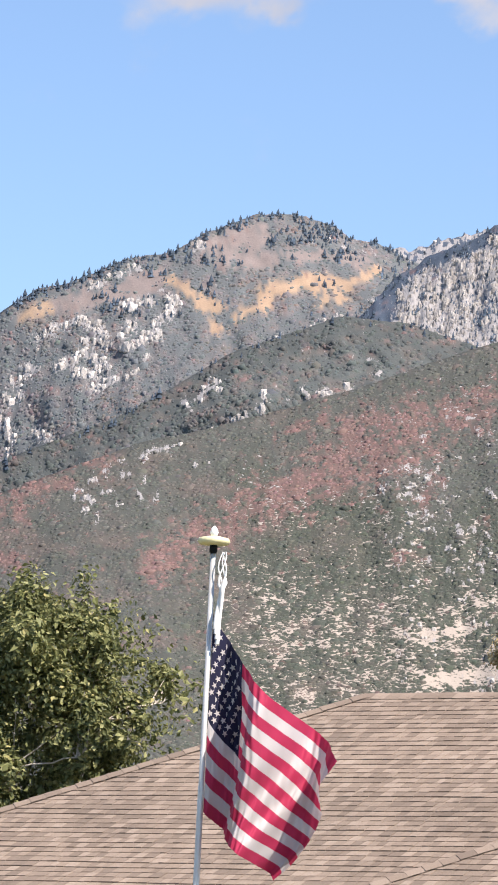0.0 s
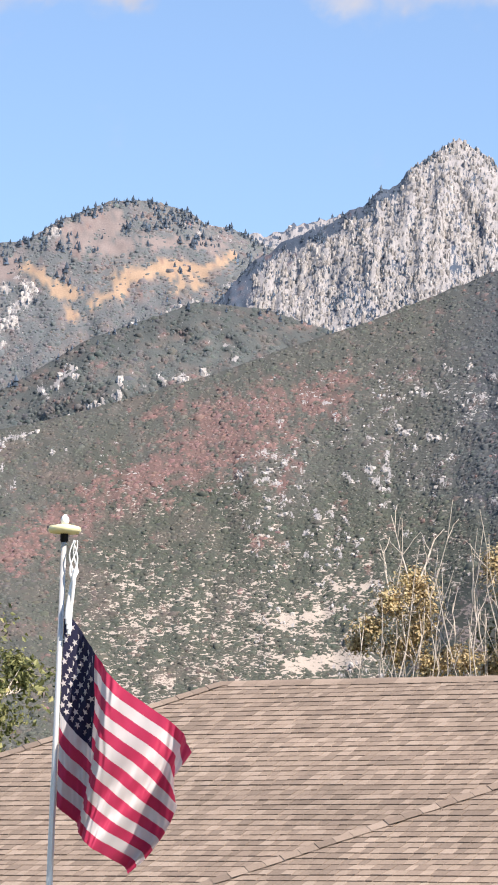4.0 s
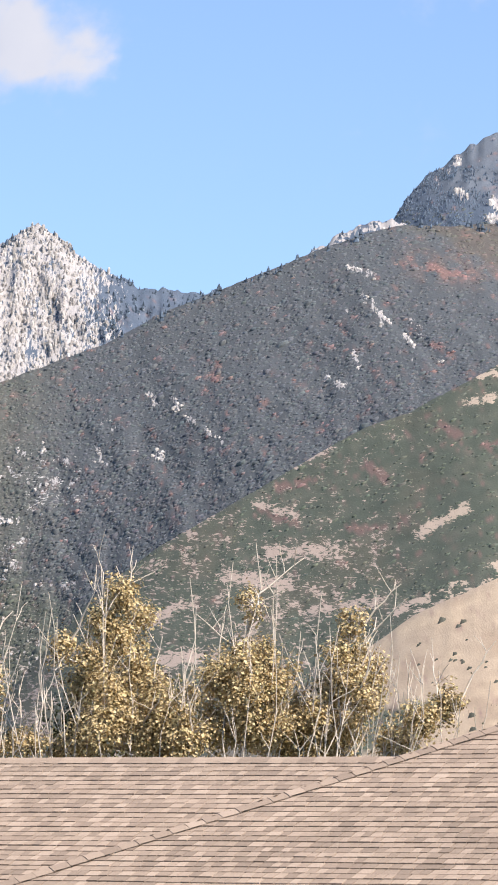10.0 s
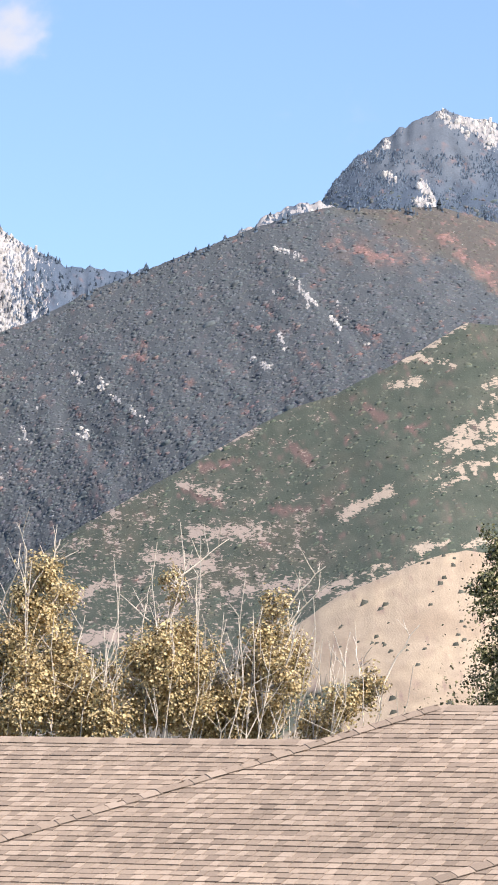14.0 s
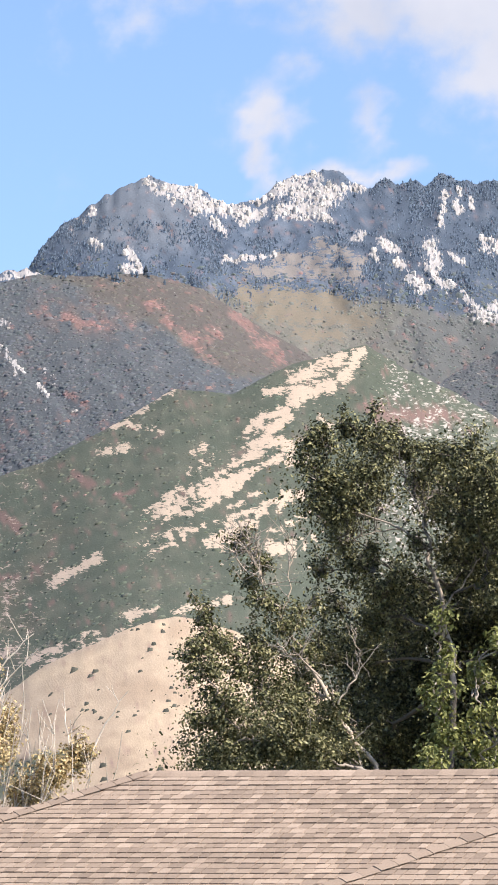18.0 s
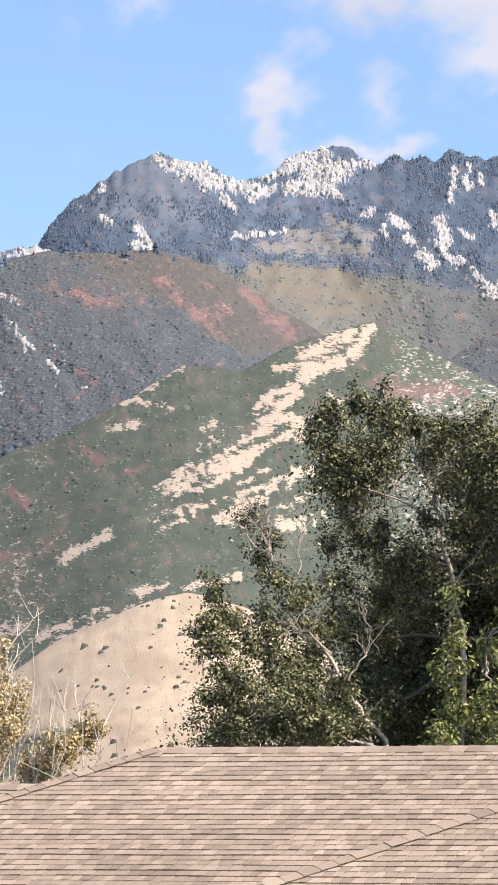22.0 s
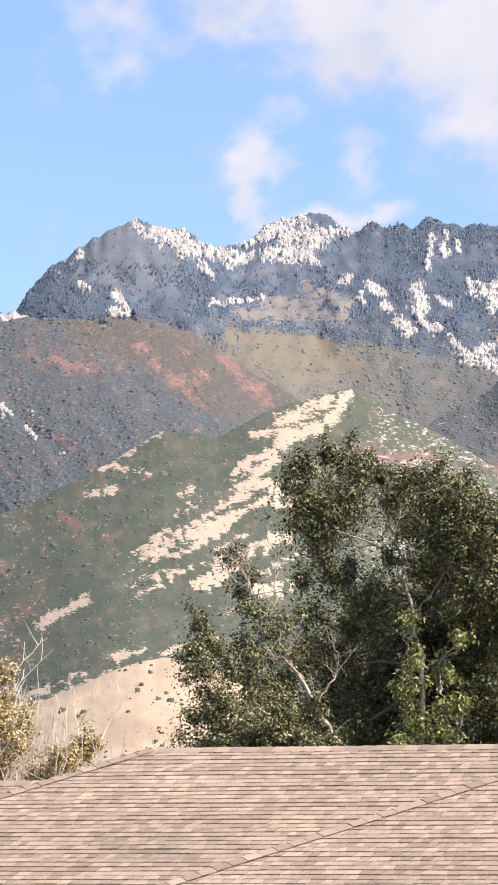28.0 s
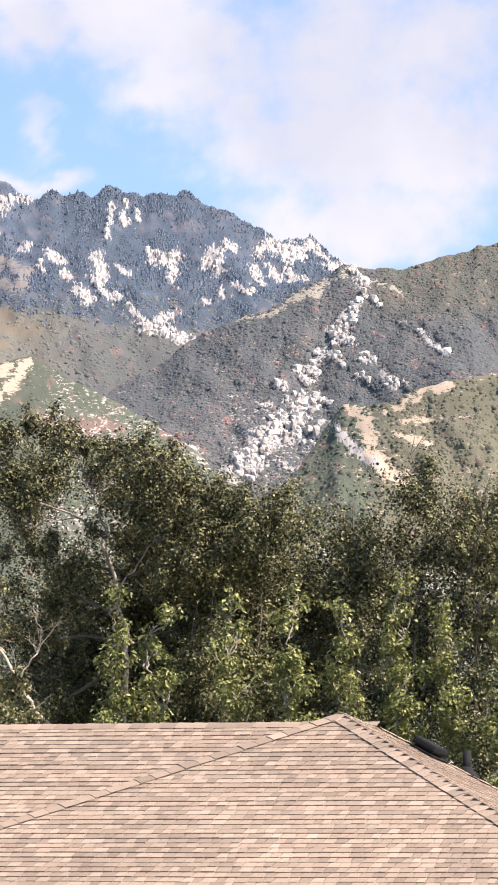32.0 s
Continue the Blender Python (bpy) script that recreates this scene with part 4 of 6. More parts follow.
            ground = blend(ground, (0.088, 0.094, 0.096), 0.9 * east_side)
            shrub = blend(shrub, (0.092, 0.1, 0.1), 0.9 * east_side)
            tan, olive = along(h, e, TAN_BENCH, 1.3), along(h, e, OLIVE_GRASS, 1.5)
            bare, soil = 0.85 * np.maximum(tan, olive), blend(colour((0.168, 0.154, 0.146)), (0.15, 0.13, 0.102), smooth(-0.15, 0.15, olive - tan))
    if name == "meadow_peak":
        for spots, c in ((BARE_GRASS, (0.235, 0.195, 0.182)), (GOLD_GRASS, (0.37, 0.262, 0.18))):
            w = smooth(0.3, 0.6, along(h, e, spots, 1.3 if spots is BARE_GRASS else 1.1) + 0.25 * mid + 0.25 * tiny)
            ground = blend(ground, c, w)
            density = density * (1 - 0.95 * w)
            stone = stone * (1 - 0.8 * w)
    red = smooth(0.3, 0.9, 0.9 * red + 0.5 * tiny + 0.45 * mid)
    shrub = blend(shrub, (0.225, 0.128, 0.12), red * 0.8)
    ground = blend(ground, (0.2, 0.122, 0.11), red * 0.75)
    if name in ("brush_hill", "red_slope"):
        ground, shrub = ground * (0.82 if name == "brush_hill" else 0.88), shrub * 0.88
        if name == "brush_hill":
            shrub = 0.3 * shrub + 0.72 * ground
        else:
            shrub = 0.55 * shrub + 0.47 * ground
        density = density * (0.28 if name == "brush_hill" else 1.0)
    density = density * (1 - 0.8 * smooth(0.3, 0.7, stone)) * (1 - smooth(0.35, 0.75, bare))
    return np.clip(ground, 0.02, 0.8), np.clip(shrub, 0.02, 0.7), np.clip(density, 0, 1), np.clip(stone, 0, 1), np.clip(bare, 0, 1), soil


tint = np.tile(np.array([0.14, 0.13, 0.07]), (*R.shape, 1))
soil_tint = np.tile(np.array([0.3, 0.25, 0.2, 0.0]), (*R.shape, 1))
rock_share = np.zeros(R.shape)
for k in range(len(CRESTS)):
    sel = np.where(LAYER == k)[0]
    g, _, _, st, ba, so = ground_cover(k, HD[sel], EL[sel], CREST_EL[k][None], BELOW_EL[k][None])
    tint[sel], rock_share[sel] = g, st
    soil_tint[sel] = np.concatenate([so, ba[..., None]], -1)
# outcrops and cliffs stand out of the slope, ribbed
ribs = value_noise(HD * 13 + 3, EL * 5 + 1, 3)
R = R - smooth(0.3, 0.8, rock_share) * (1.5 + 2.4 * ribs) * (LAYER >= 1)[:, None]
R = np.maximum.accumulate(R, axis=0) + np.arange(len(R))[:, None] * 0.02
XYZ = np.stack([R * np.sin(np.radians(HD)), R * np.cos(np.radians(HD)), 1.7 + R * np.tan(np.radians(EL))], -1)
XYZ[:7, :, 2] = 0.0
n_row = len(R)
verts = np.concatenate([XYZ.reshape(-1, 3), [[0, 0, 0]]])
i, j = np.meshgrid(np.arange(n_row - 1), np.arange(n_head), indexing="ij")
j2 = (j + 1) % n_head
quads = np.stack([i * n_head + j, i * n_head + j2, (i + 1) * n_head + j2, (i + 1) * n_head + j], -1).reshape(-1, 4)[:, ::-1]
hub = len(verts) - 1
first = np.arange(n_head)
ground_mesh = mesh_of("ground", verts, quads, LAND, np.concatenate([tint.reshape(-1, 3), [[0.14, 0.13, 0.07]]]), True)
at = ground_mesh.attributes.new("soil", "FLOAT_COLOR", "POINT")
at.data.foreach_set("color", np.concatenate([soil_tint.reshape(-1, 4), [[0.3, 0.25, 0.2, 0]]]).astype(np.float32).ravel())
at = ground_mesh.attributes.new("rock", "FLOAT", "POINT")
at.data.foreach_set("value", np.append(rock_share.ravel(), 0).astype(np.float32))
at = ground_mesh.attributes.new("chart", "FLOAT_VECTOR", "POINT")     # heading and height angle, the land's own map
at.data.foreach_set("vector", np.concatenate([np.stack([HD, EL, 0 * EL], -1).reshape(-1, 3), [[0, 0, 0]]]).astype(np.float32).ravel())
ground = new("ground", ground_mesh)
tagged(ground, "tan and scrub-covered foothills rising to pale granite mountains", "ground", kind="structure")
lawn = new("lawn", mesh_of("lawn", [[math.sin(a) * 2.0, math.cos(a) * 2.0, 0.0] for a in np.radians(HEAD)] + [[0, 0, 0]], np.stack([(first + 1) % n_head, first, np.full(n_head, n_head)], -1), LAWN, np.array([0.14, 0.13, 0.07]), True))
tagged(lawn, "small flat patch of dry ground underfoot", "ground", kind="structure")

# ---- scrub, conifers and boulders on the land ----


def ico(sub=1):
    bm = bmesh.new()
    bmesh.ops.create_icosphere(bm, subdivisions=sub, radius=1)
    v = np.array([x.co[:] for x in bm.verts])
    f = np.array([[x.index for x in p.verts] for p in bm.faces])
    bm.free()
    return v, f


def many(name, shapes, faces, place, size, turn, tints, mat, label, category, smooth_faces=False, out=None):
    """One mesh of many alike lumps: shapes (variants, v, 3)."""
    pick = rng.integers(0, len(shapes), len(place))
    v = shapes[pick] * size[:, None, :]
    c, s = np.cos(turn)[:, None], np.sin(turn)[:, None]
    v = np.stack([v[..., 0] * c - v[..., 1] * s, v[..., 0] * s + v[..., 1] * c, v[..., 2]], -1)
    if out is not None:                                        # lie along the slope
        side = np.stack([out[:, 2], 0 * out[:, 0], -out[:, 0]], -1)
        side /= np.linalg.norm(side, axis=1)[:, None] + 1e-9
        fore = np.cross(out, side)
        v = v[..., :1] * side[:, None] + v[..., 1:2] * fore[:, None] + v[..., 2:] * out[:, None]
    v = v + place[:, None, :]
    nv = shapes.shape[1]
    f = (faces[None] + (np.arange(len(place)) * nv)[:, None, None]).reshape(-1, faces.shape[1])
    ob = new(name, mesh_of(name, v.reshape(-1, 3), f, mat, np.repeat(tints, nv, axis=0), smooth_faces))
    return tagged(ob, label, category, kind="stuff")


SPAN = {1: (-9.2, 8.9), 3: (3.7, 8.9), 4: (1.0, 8.9), 5: (-16.7, -9.0), 6: (-11.6, -4.8), 7: (-16.7, -9.8), 8: (-11.5, -2.5), 9: (-3.8, 6.4)}    # where each range shows


def spots_on(k, n, west=WEST + 0.3, east=EAST - 0.3, low=-0.06):
    """n random places on the seen face of a range, even to the eye. Gives heading, height angle, point, slope normal."""
    lo, hi = SPAN.get(k, (west, east))
    west, east = max(west, lo), min(east, hi)
    h = rng.uniform(west, east, n)
    crest, below = np.interp(h, HEAD, CREST_EL[k]), np.interp(h, HEAD, BELOW_EL[k])
    top_gap = crest - below
    e = below + low + rng.random(n) * (9.4 if k == 0 else 6.0)
    ok = (e < crest - 0.004) & (top_gap > 0.02)
    h, e = h[ok], e[ok]
    sel = np.where(LAYER == k)[0][: STEPS.get(CRESTS[k][0], 34) + 1]
    col = np.interp(h, HEAD, np.arange(n_head))
    c0 = np.clip(col.astype(int), 0, n_head - 2)
    fc = col - c0
    el_cols = EL[sel][:, c0] * (1 - fc) + EL[sel][:, c0 + 1] * fc
    row = np.clip((el_cols < e[None]).sum(0) - 1, 0, len(sel) - 2)
    a = np.arange(len(h))
    fr = np.clip((e - el_cols[row, a]) / (el_cols[row + 1, a] - el_cols[row, a] + 1e-9), 0, 1)
    P = lambda r, c: XYZ[sel[r], c]
    p = (P(row, c0) * (1 - fc)[:, None] + P(row, c0 + 1) * fc[:, None]) * (1 - fr)[:, None] + (P(row + 1, c0) * (1 - fc)[:, None] + P(row + 1, c0 + 1) * fc[:, None]) * fr[:, None]
    out = np.cross(P(row, np.minimum(c0 + 3, n_head - 1)) - P(row, np.maximum(c0 - 3, 0)), P(np.minimum(row + 3, len(sel) - 1), c0) - P(np.maximum(row - 3, 0), c0))
    out *= np.sign(out[:, 2:])
    out = out / (np.linalg.norm(out, axis=1)[:, None] + 1e-9) + np.array([0, 0, 0.25])
    return h, e, p, out / np.linalg.norm(out, axis=1)[:, None]


base_v, base_f = ico(1)
dome_v = np.array([(math.cos(q * 1.2566), math.sin(q * 1.2566), -0.85) for q in range(5)] + [(0.62 * math.cos(q * 2.0944 + 0.3), 0.62 * math.sin(q * 2.0944 + 0.3), 0.8) for q in range(3)])
bush_f = np.array([(0, 1, 5), (1, 6, 5), (1, 2, 6), (2, 3, 6), (3, 7, 6), (3, 4, 7), (4, 0, 7), (0, 5, 7), (5, 6, 7)])
bush_shapes = np.array([dome_v * (1 + np.clip(rng.normal(0, 0.2, (len(dome_v), 1)), -0.4, 0.4)) for q in range(8)])
stone_shapes = np.array([np.clip(base_v @ np.linalg.qr(rng.normal(0, 1, (3, 3)))[0] * 1.35 * (1 + np.clip(rng.normal(0, 0.16, (len(base_v), 1)), -0.3, 0.3)), -0.85, 0.85) for q in range(12)])     # blocky
tiers, cone_v, cone_f = ((0.0, 0.5, 0.55), (0.38, 0.34, 1.0)), [], []
for lo, rad, hi in tiers:
    b = len(cone_v)
    cone_v += [(rad * math.cos(t * math.pi / 3), rad * math.sin(t * math.pi / 3), lo) for t in range(6)] + [(0, 0, hi)]
    cone_f += [(b + t, b + (t + 1) % 6, b + 6) for t in range(6)]
cone_v, cone_f = np.array(cone_v), np.array(cone_f)
fir_shapes = np.array([cone_v * (1 + rng.normal(0, 0.16, (len(cone_v), 1)) * np.array([1, 1, 0.25])) for q in range(8)])

#         range     tries  size in metres  wording
BRUSH = ((0, 30000, 1.6, "dark brush on the dry grass hill"), (1, 70000, 1.75, "dense dark green oak brush on a foothill"), (3, 12000, 2.4, "dark green brush on a tan hill"),
         (2, 150000, 2.15, "dense grey-green and red autumn scrub on a long slope"), (4, 90000, 2.0, "dark scrub on a steep rocky ridge"), (5, 26000, 3.0, "hazy grey-green scrub on a ridge"), (7, 46000, 3.0, "thin grey-green scrub on a high peak"), (9, 40000, 3.0, "grey scrub below the crags"))
for k, tries, metres, wording in BRUSH:
    h, e, p, out = spots_on(k, tries)
    _, shrub, density, stone, _, _ = ground_cover(k, h, e, np.interp(h, HEAD, CREST_EL[k]), np.interp(h, HEAD, BELOW_EL[k]))
    if k == 9:
        density = density * smooth(12.5, 12.1, e)
    keep = rng.random(len(h)) < density
    p, shrub, out = p[keep], shrub[keep], out[keep]
    big = metres * rng.lognormal(-0.05, 0.34, len(p))
    size = np.stack([big * rng.uniform(0.75, 1.25, len(p)), big * rng.uniform(0.75, 1.25, len(p)), big * rng.uniform(0.5, 0.8, len(p)) * (0.42 if k in (1, 2, 4) else 0.55)], -1) * 0.62
    hue = shrub * (1.28 if k == 1 else 1.18 if k == 2 else 1.0) * (1 + rng.normal(0, 0.06, (len(p), 1))) * (1 + rng.normal(0, 0.03, (len(p), 3)))
    odd = rng.random(len(p))[:, None]
    hue = np.where(odd < 0.008, hue * 0.7 + np.array([0.05, 0.035, 0.03]), np.where(odd < 0.07, hue * 0.8 + np.array([0.03, 0.028, 0.024]), hue))
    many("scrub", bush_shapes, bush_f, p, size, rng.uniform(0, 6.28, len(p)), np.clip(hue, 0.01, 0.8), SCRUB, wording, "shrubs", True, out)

# single junipers on the open grass
h, e, p, out = spots_on(0, 9000, -3.4, 1.5)
clump = value_noise(h * 3.1 + 2, e * 5.3, 3)
keep = (rng.random(len(h)) < 0.24 * smooth(0.15, 0.6, clump) + 0.01) & (e > 5.6)
p = p[keep]
size = rng.lognormal(-0.1, 0.3, len(p))[:, None] * np.array([[0.8, 0.8, 0.7]])
many("juniper", bush_shapes, bush_f, p, size, rng.uniform(0, 6.28, len(p)), np.clip(np.array([0.06, 0.062, 0.05]) * rng.normal(1, 0.15, (len(p), 1)), 0.02, 0.2), SCRUB, "small dark junipers dotted over the grass hill", "shrubs", True)

# conifers: along crests and in the woods of the high ranges
for k, tries, metres, on_crest, wording in ((2, 5200, 4.0, True, "dark conifers along a scrub ridge"), (5, 1400, 4.5, True, "conifers on a hazy ridge"), (6, 40000, 3.6, False, "dark firs growing on pale cliffs"), (7, 34000, 4.8, False, "scattered firs on a meadow peak"), (8, 2000, 4.5, True, "firs along a far ridge"), (9, 260000, 2.7, False, "dark fir woods below granite crags")):
    h, e, p, out = spots_on(k, tries * (8 if on_crest else 1))
    crest, below = np.interp(h, HEAD, CREST_EL[k]), np.interp(h, HEAD, BELOW_EL[k])
    _, _, density, stone, _, _ = ground_cover(k, h, e, crest, below)
    woods = value_noise(h * 3 + 50, e * 6 + 8, 3)
    chance = 0.35 * smooth(0.16, 0.03, crest - e)
    if not on_crest:
        chance = np.maximum(chance, density * (0.6 * smooth(-0.1, 0.5, woods) + 0.08))
    if k == 7:
        chance = np.maximum(0.8 * smooth(0.14, 0.02, crest - e), 0.5 * smooth(0.05, 0.5, woods) * np.maximum(density, 0.3)) * smooth(9.3, 9.9, e)
        chance = np.maximum(chance, 0.8 * smooth(-12.3, -12.0, h) * smooth(-10.9, -11.3, h) * smooth(10.35, 10.5, e) * smooth(-0.3, 0.4, woods))
    if k == 9:
        chance = np.where((h > 1.0) | (e < 12.9), chance * 1.9, chance * 0.35) * smooth(11.7, 12.3, e) * np.where(h < -1.3, 0.45 + 0.55 * smooth(-2.2, -2.6, h), 1.0)
        chance = np.where(density < 0.15, chance * 0.2, chance)
    if k == 6:
        chance = chance * (np.abs(h + 7.98) > 0.12)
    if k == 2:
        chance = chance * smooth(-6.9, -6.2, h) * smooth(-1.0, -1.6, h)
    keep = rng.random(len(h)) < chance
    p = p[keep]
    tall = metres * rng.lognormal(0, 0.28, len(p))
    size = np.stack([tall * 0.62, tall * 0.62, tall], -1)
    # needle tint is lifted to blue to carry the distance haze
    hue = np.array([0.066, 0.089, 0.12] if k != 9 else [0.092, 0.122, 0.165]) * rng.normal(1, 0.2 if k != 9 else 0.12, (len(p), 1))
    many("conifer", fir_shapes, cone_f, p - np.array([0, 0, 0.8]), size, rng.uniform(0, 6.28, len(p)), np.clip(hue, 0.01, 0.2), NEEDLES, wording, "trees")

# pale stones and cliffs
for k, tries, metres, tall, wording in ((1, 20000, 0.9, 0.7, "pale stones between the brush"), (3, 5000, 1.3, 0.8, "pale stones on a hillside"), (2, 170000, 0.98, 0.8, "pale granite outcrops in dark scrub"), (4, 36000, 2.1, 0.9, "pale granite boulders down a rocky spur"), (5, 12000, 1.7, 1.5, "pale outcrops on a ridge"), (6, 36000, 1.0, 3.0, "pale granite cliff of upright ribs"), (7, 26000, 1.9, 1.5, "pale granite outcrops on a high peak"), (8, 3000, 1.8, 0.9, "white rock of a far ridge"), (9, 40000, 1.8, 1.6, "white granite crags and ribs")):
    h, e, p, out = spots_on(k, tries)
    crest, below = np.interp(h, HEAD, CREST_EL[k]), np.interp(h, HEAD, BELOW_EL[k])
    _, _, density, stone, _, _ = ground_cover(k, h, e, crest, below)
    keep = rng.random(len(h)) < 0.8 * smooth(0.3, 0.85, stone)
    p = p[keep]
    big = metres * np.clip(rng.lognormal(-0.1, 0.4, len(p)), 0.3, 2.0)
    size = np.stack([big * rng.uniform(0.5, 1.1, len(p)), big * rng.uniform(0.5, 1.1, len(p)), big * tall * rng.uniform(0.7, 1.3, len(p))], -1)
    hue = np.array([0.46, 0.43, 0.405]) * (0.98 if k < 5 else 0.76 if k == 6 else 1.0) * rng.normal(0.97, 0.15, (len(p), 1))
    many("boulder", stone_shapes, base_f, p, size, rng.uniform(0, 6.28, len(p)), np.clip(hue, 0.15, 0.7), GRANITE, wording, "rocks")

# ---- clouds: a far backdrop of vapour behind the crests ----
CLOUDS = ((-13.2, 13.7, 1.0, 0.32, 1.1), (-12.4, 13.65, 0.4, 0.3, 1.0), (-9.75, 13.75, 0.45, 0.28, 0.9), (-8.45, 14.3, 0.85, 0.5, 1.45), (-9.1, 14.35, 0.5, 0.45, 1.3), (-8.15, 13.95, 0.35, 0.3, 1.2), (-7.75, 14.05, 0.4, 0.5, 1.2), (-8.9, 14.6, 0.7, 0.5, 1.25), (-2.2, 15.3, 0.6, 0.4, 0.62), (-1.7, 15.8, 0.6, 0.4, 0.72), (-0.15, 14.4, 0.4, 0.42, 1.1), (-0.3, 13.9, 0.22, 0.45, 0.8), (1.0, 14.3, 0.3, 0.4, 0.72), (0.9, 13.62, 0.8, 0.16, 1.0), (-2.2, 16.0, 0.8, 0.4, 0.9), (-0.6, 16.05, 1.2, 0.4, 0.95), (0.9, 15.7, 1.0, 0.5, 1.05), (-0.4, 16.4, 1.2, 0.4, 0.95), (1.0, 16.2, 1.6, 0.55, 1.3), (2.3, 15.8, 1.5, 0.8, 1.35), (2.7, 15.0, 0.9, 0.7, 1.25), (3.7, 14.3, 1.0, 0.8, 1.2), (5.3, 15.3, 2.2, 1.1, 1.35), (5.6, 14.2, 2.0, 0.9, 1.3), (5.2, 13.2, 1.7, 0.6, 1.25), (7.4, 14.4, 1.2, 0.8, 1.1))
ch, ce = np.meshgrid(np.arange(-18.5, 11, 0.08), np.arange(11.5, 17.6, 0.08), indexing="ij")
wa = ch + 0.34 * value_noise(ch * 1.5 + 3, ce * 2.2, 4, 0.6)
wb = ce + 0.26 * value_noise(ch * 1.7 + 40, ce * 2.4 + 9, 4, 0.6)
thick = np.zeros(ch.shape)
for a, b, ra, rb, w in CLOUDS:
    thick = np.maximum(thick, w * np.exp(-0.8 * (((wa - a) / ra) ** 2 + ((wb - b) / rb) ** 2)))
cr = 4690.0
cv = np.stack([cr * np.sin(np.radians(ch)), cr * np.cos(np.radians(ch)), 1.7 + cr * np.tan(np.radians(ce))], -1)
na, nb = ch.shape
i, j = np.meshgrid(np.arange(na - 1), np.arange(nb - 1), indexing="ij")
cq = np.stack([i * nb + j, (i + 1) * nb + j, (i + 1) * nb + j + 1, i * nb + j + 1], -1).reshape(-1, 4)
vap, vn, vl, vb = material("cloud_vapour")
at = vn.new("ShaderNodeAttribute")
at.attribute_name = "tint"
tc = vn.new("ShaderNodeTexCoord")
nz = vn.new("ShaderNodeTexNoise")
nz.inputs["Scale"].default_value, nz.inputs["Detail"].default_value, nz.inputs["Roughness"].default_value = 0.011, 9, 0.6
nz2 = vn.new("ShaderNodeTexNoise")
nz2.inputs["Scale"].default_value, nz2.inputs["Detail"].default_value = 0.004, 5
vl.new(tc.outputs["Object"], nz.inputs["Vector"])
vl.new(tc.outputs["Object"], nz2.inputs["Vector"])
sp = vn.new("ShaderNodeSeparateColor")
vl.new(at.outputs["Color"], sp.inputs[0])
add = vn.new("ShaderNodeMath")
add.operation = "MULTIPLY_ADD"
vl.new(nz.outputs[0], add.inputs[0])
add.inputs[1].default_value = 1.7
vl.new(sp.outputs[0], add.inputs[2])
cover = vn.new("ShaderNodeMapRange")
cover.interpolation_type = "SMOOTHSTEP"
cover.inputs["From Min"].default_value, cover.inputs["From Max"].default_value = 1.0, 2.05
vl.new(add.outputs[0], cover.inputs["Value"])
shade = ramp(vn, ((0.36, (0.286, 0.301, 0.352)), (0.5, (0.33, 0.339, 0.38)), (0.64, (0.36, 0.363, 0.395))))
vl.new(nz2.outputs[0], shade.inputs[0])
em, clear, mx = vn.new("ShaderNodeEmission"), vn.new("ShaderNodeBsdfTransparent"), vn.new("ShaderNodeMixShader")
vl.new(shade.outputs[0], em.inputs["Color"])
em.inputs["Strength"].default_value = 1.0
vl.new(cover.outputs[0], mx.inputs[0])
vl.new(clear.outputs[0], mx.inputs[1])
vl.new(em.outputs[0], mx.inputs[2])
vl.new(mx.outputs[0], vn["Material Output"].inputs["Surface"])
clouds = new("backdrop", mesh_of("backdrop", cv.reshape(-1, 3), cq, vap, np.repeat(thick.reshape(-1, 1), 3, axis=1), True))
tagged(clouds, "soft white clouds drifting behind the mountain crests", "clouds", kind="structure")

# ---- the house: a brown hip roof, built square to its ridges ----
HOUSE_HEADING = radians(23.5)
U, N = Vector((math.cos(HOUSE_HEADING), -math.sin(HOUSE_HEADING), 0)), Vector((math.sin(HOUSE_HEADING), math.cos(HOUSE_HEADING), 0))
HOUSE = Matrix(((U.x, N.x, 0, 0), (U.y, N.y, 0, 0), (0, 0, 1, 0), (0, 0, 0, 1)))
SLOPE = 0.535
PITCH = math.atan(SLOPE)
EXPOSE = 0.117
house = new("house")
house.matrix_basis = HOUSE
tagged(house, "single-storey house with a weathered brown shingled hip roof", "house")
RUN = 6.3                                             # ridge to eave, in plan
# blocks: ridge from a0 to a1 at depth b and height z; every plane has the one slope
WEST_BLOCK = (-26.75, -17.6, 39.3, 5.84)
MAIN_BLOCK = (-18.2, -12.4, 38.9, 6.14)
WING_BLOCK = (-12.4, -12.4, 37.95, 6.10)


def slab(points, name):
    """A sheathing board 4 cm thick under a roof plane."""
    bm = bmesh.new()
    top = [bm.verts.new((a, b, z - 0.012)) for a, b, z in points]
    low = [bm.verts.new((a, b, z - 0.055)) for a, b, z in points]
    bm.faces.new(top)
    bm.faces.new(low[::-1])
    for q in range(len(top)):
        w = (q + 1) % len(top)
        bm.faces.new((top[w], top[q], low[q], low[w]))
    bmesh.ops.recalc_face_normals(bm, faces=bm.faces)
    return part(name, bm, house, mat=FELT)


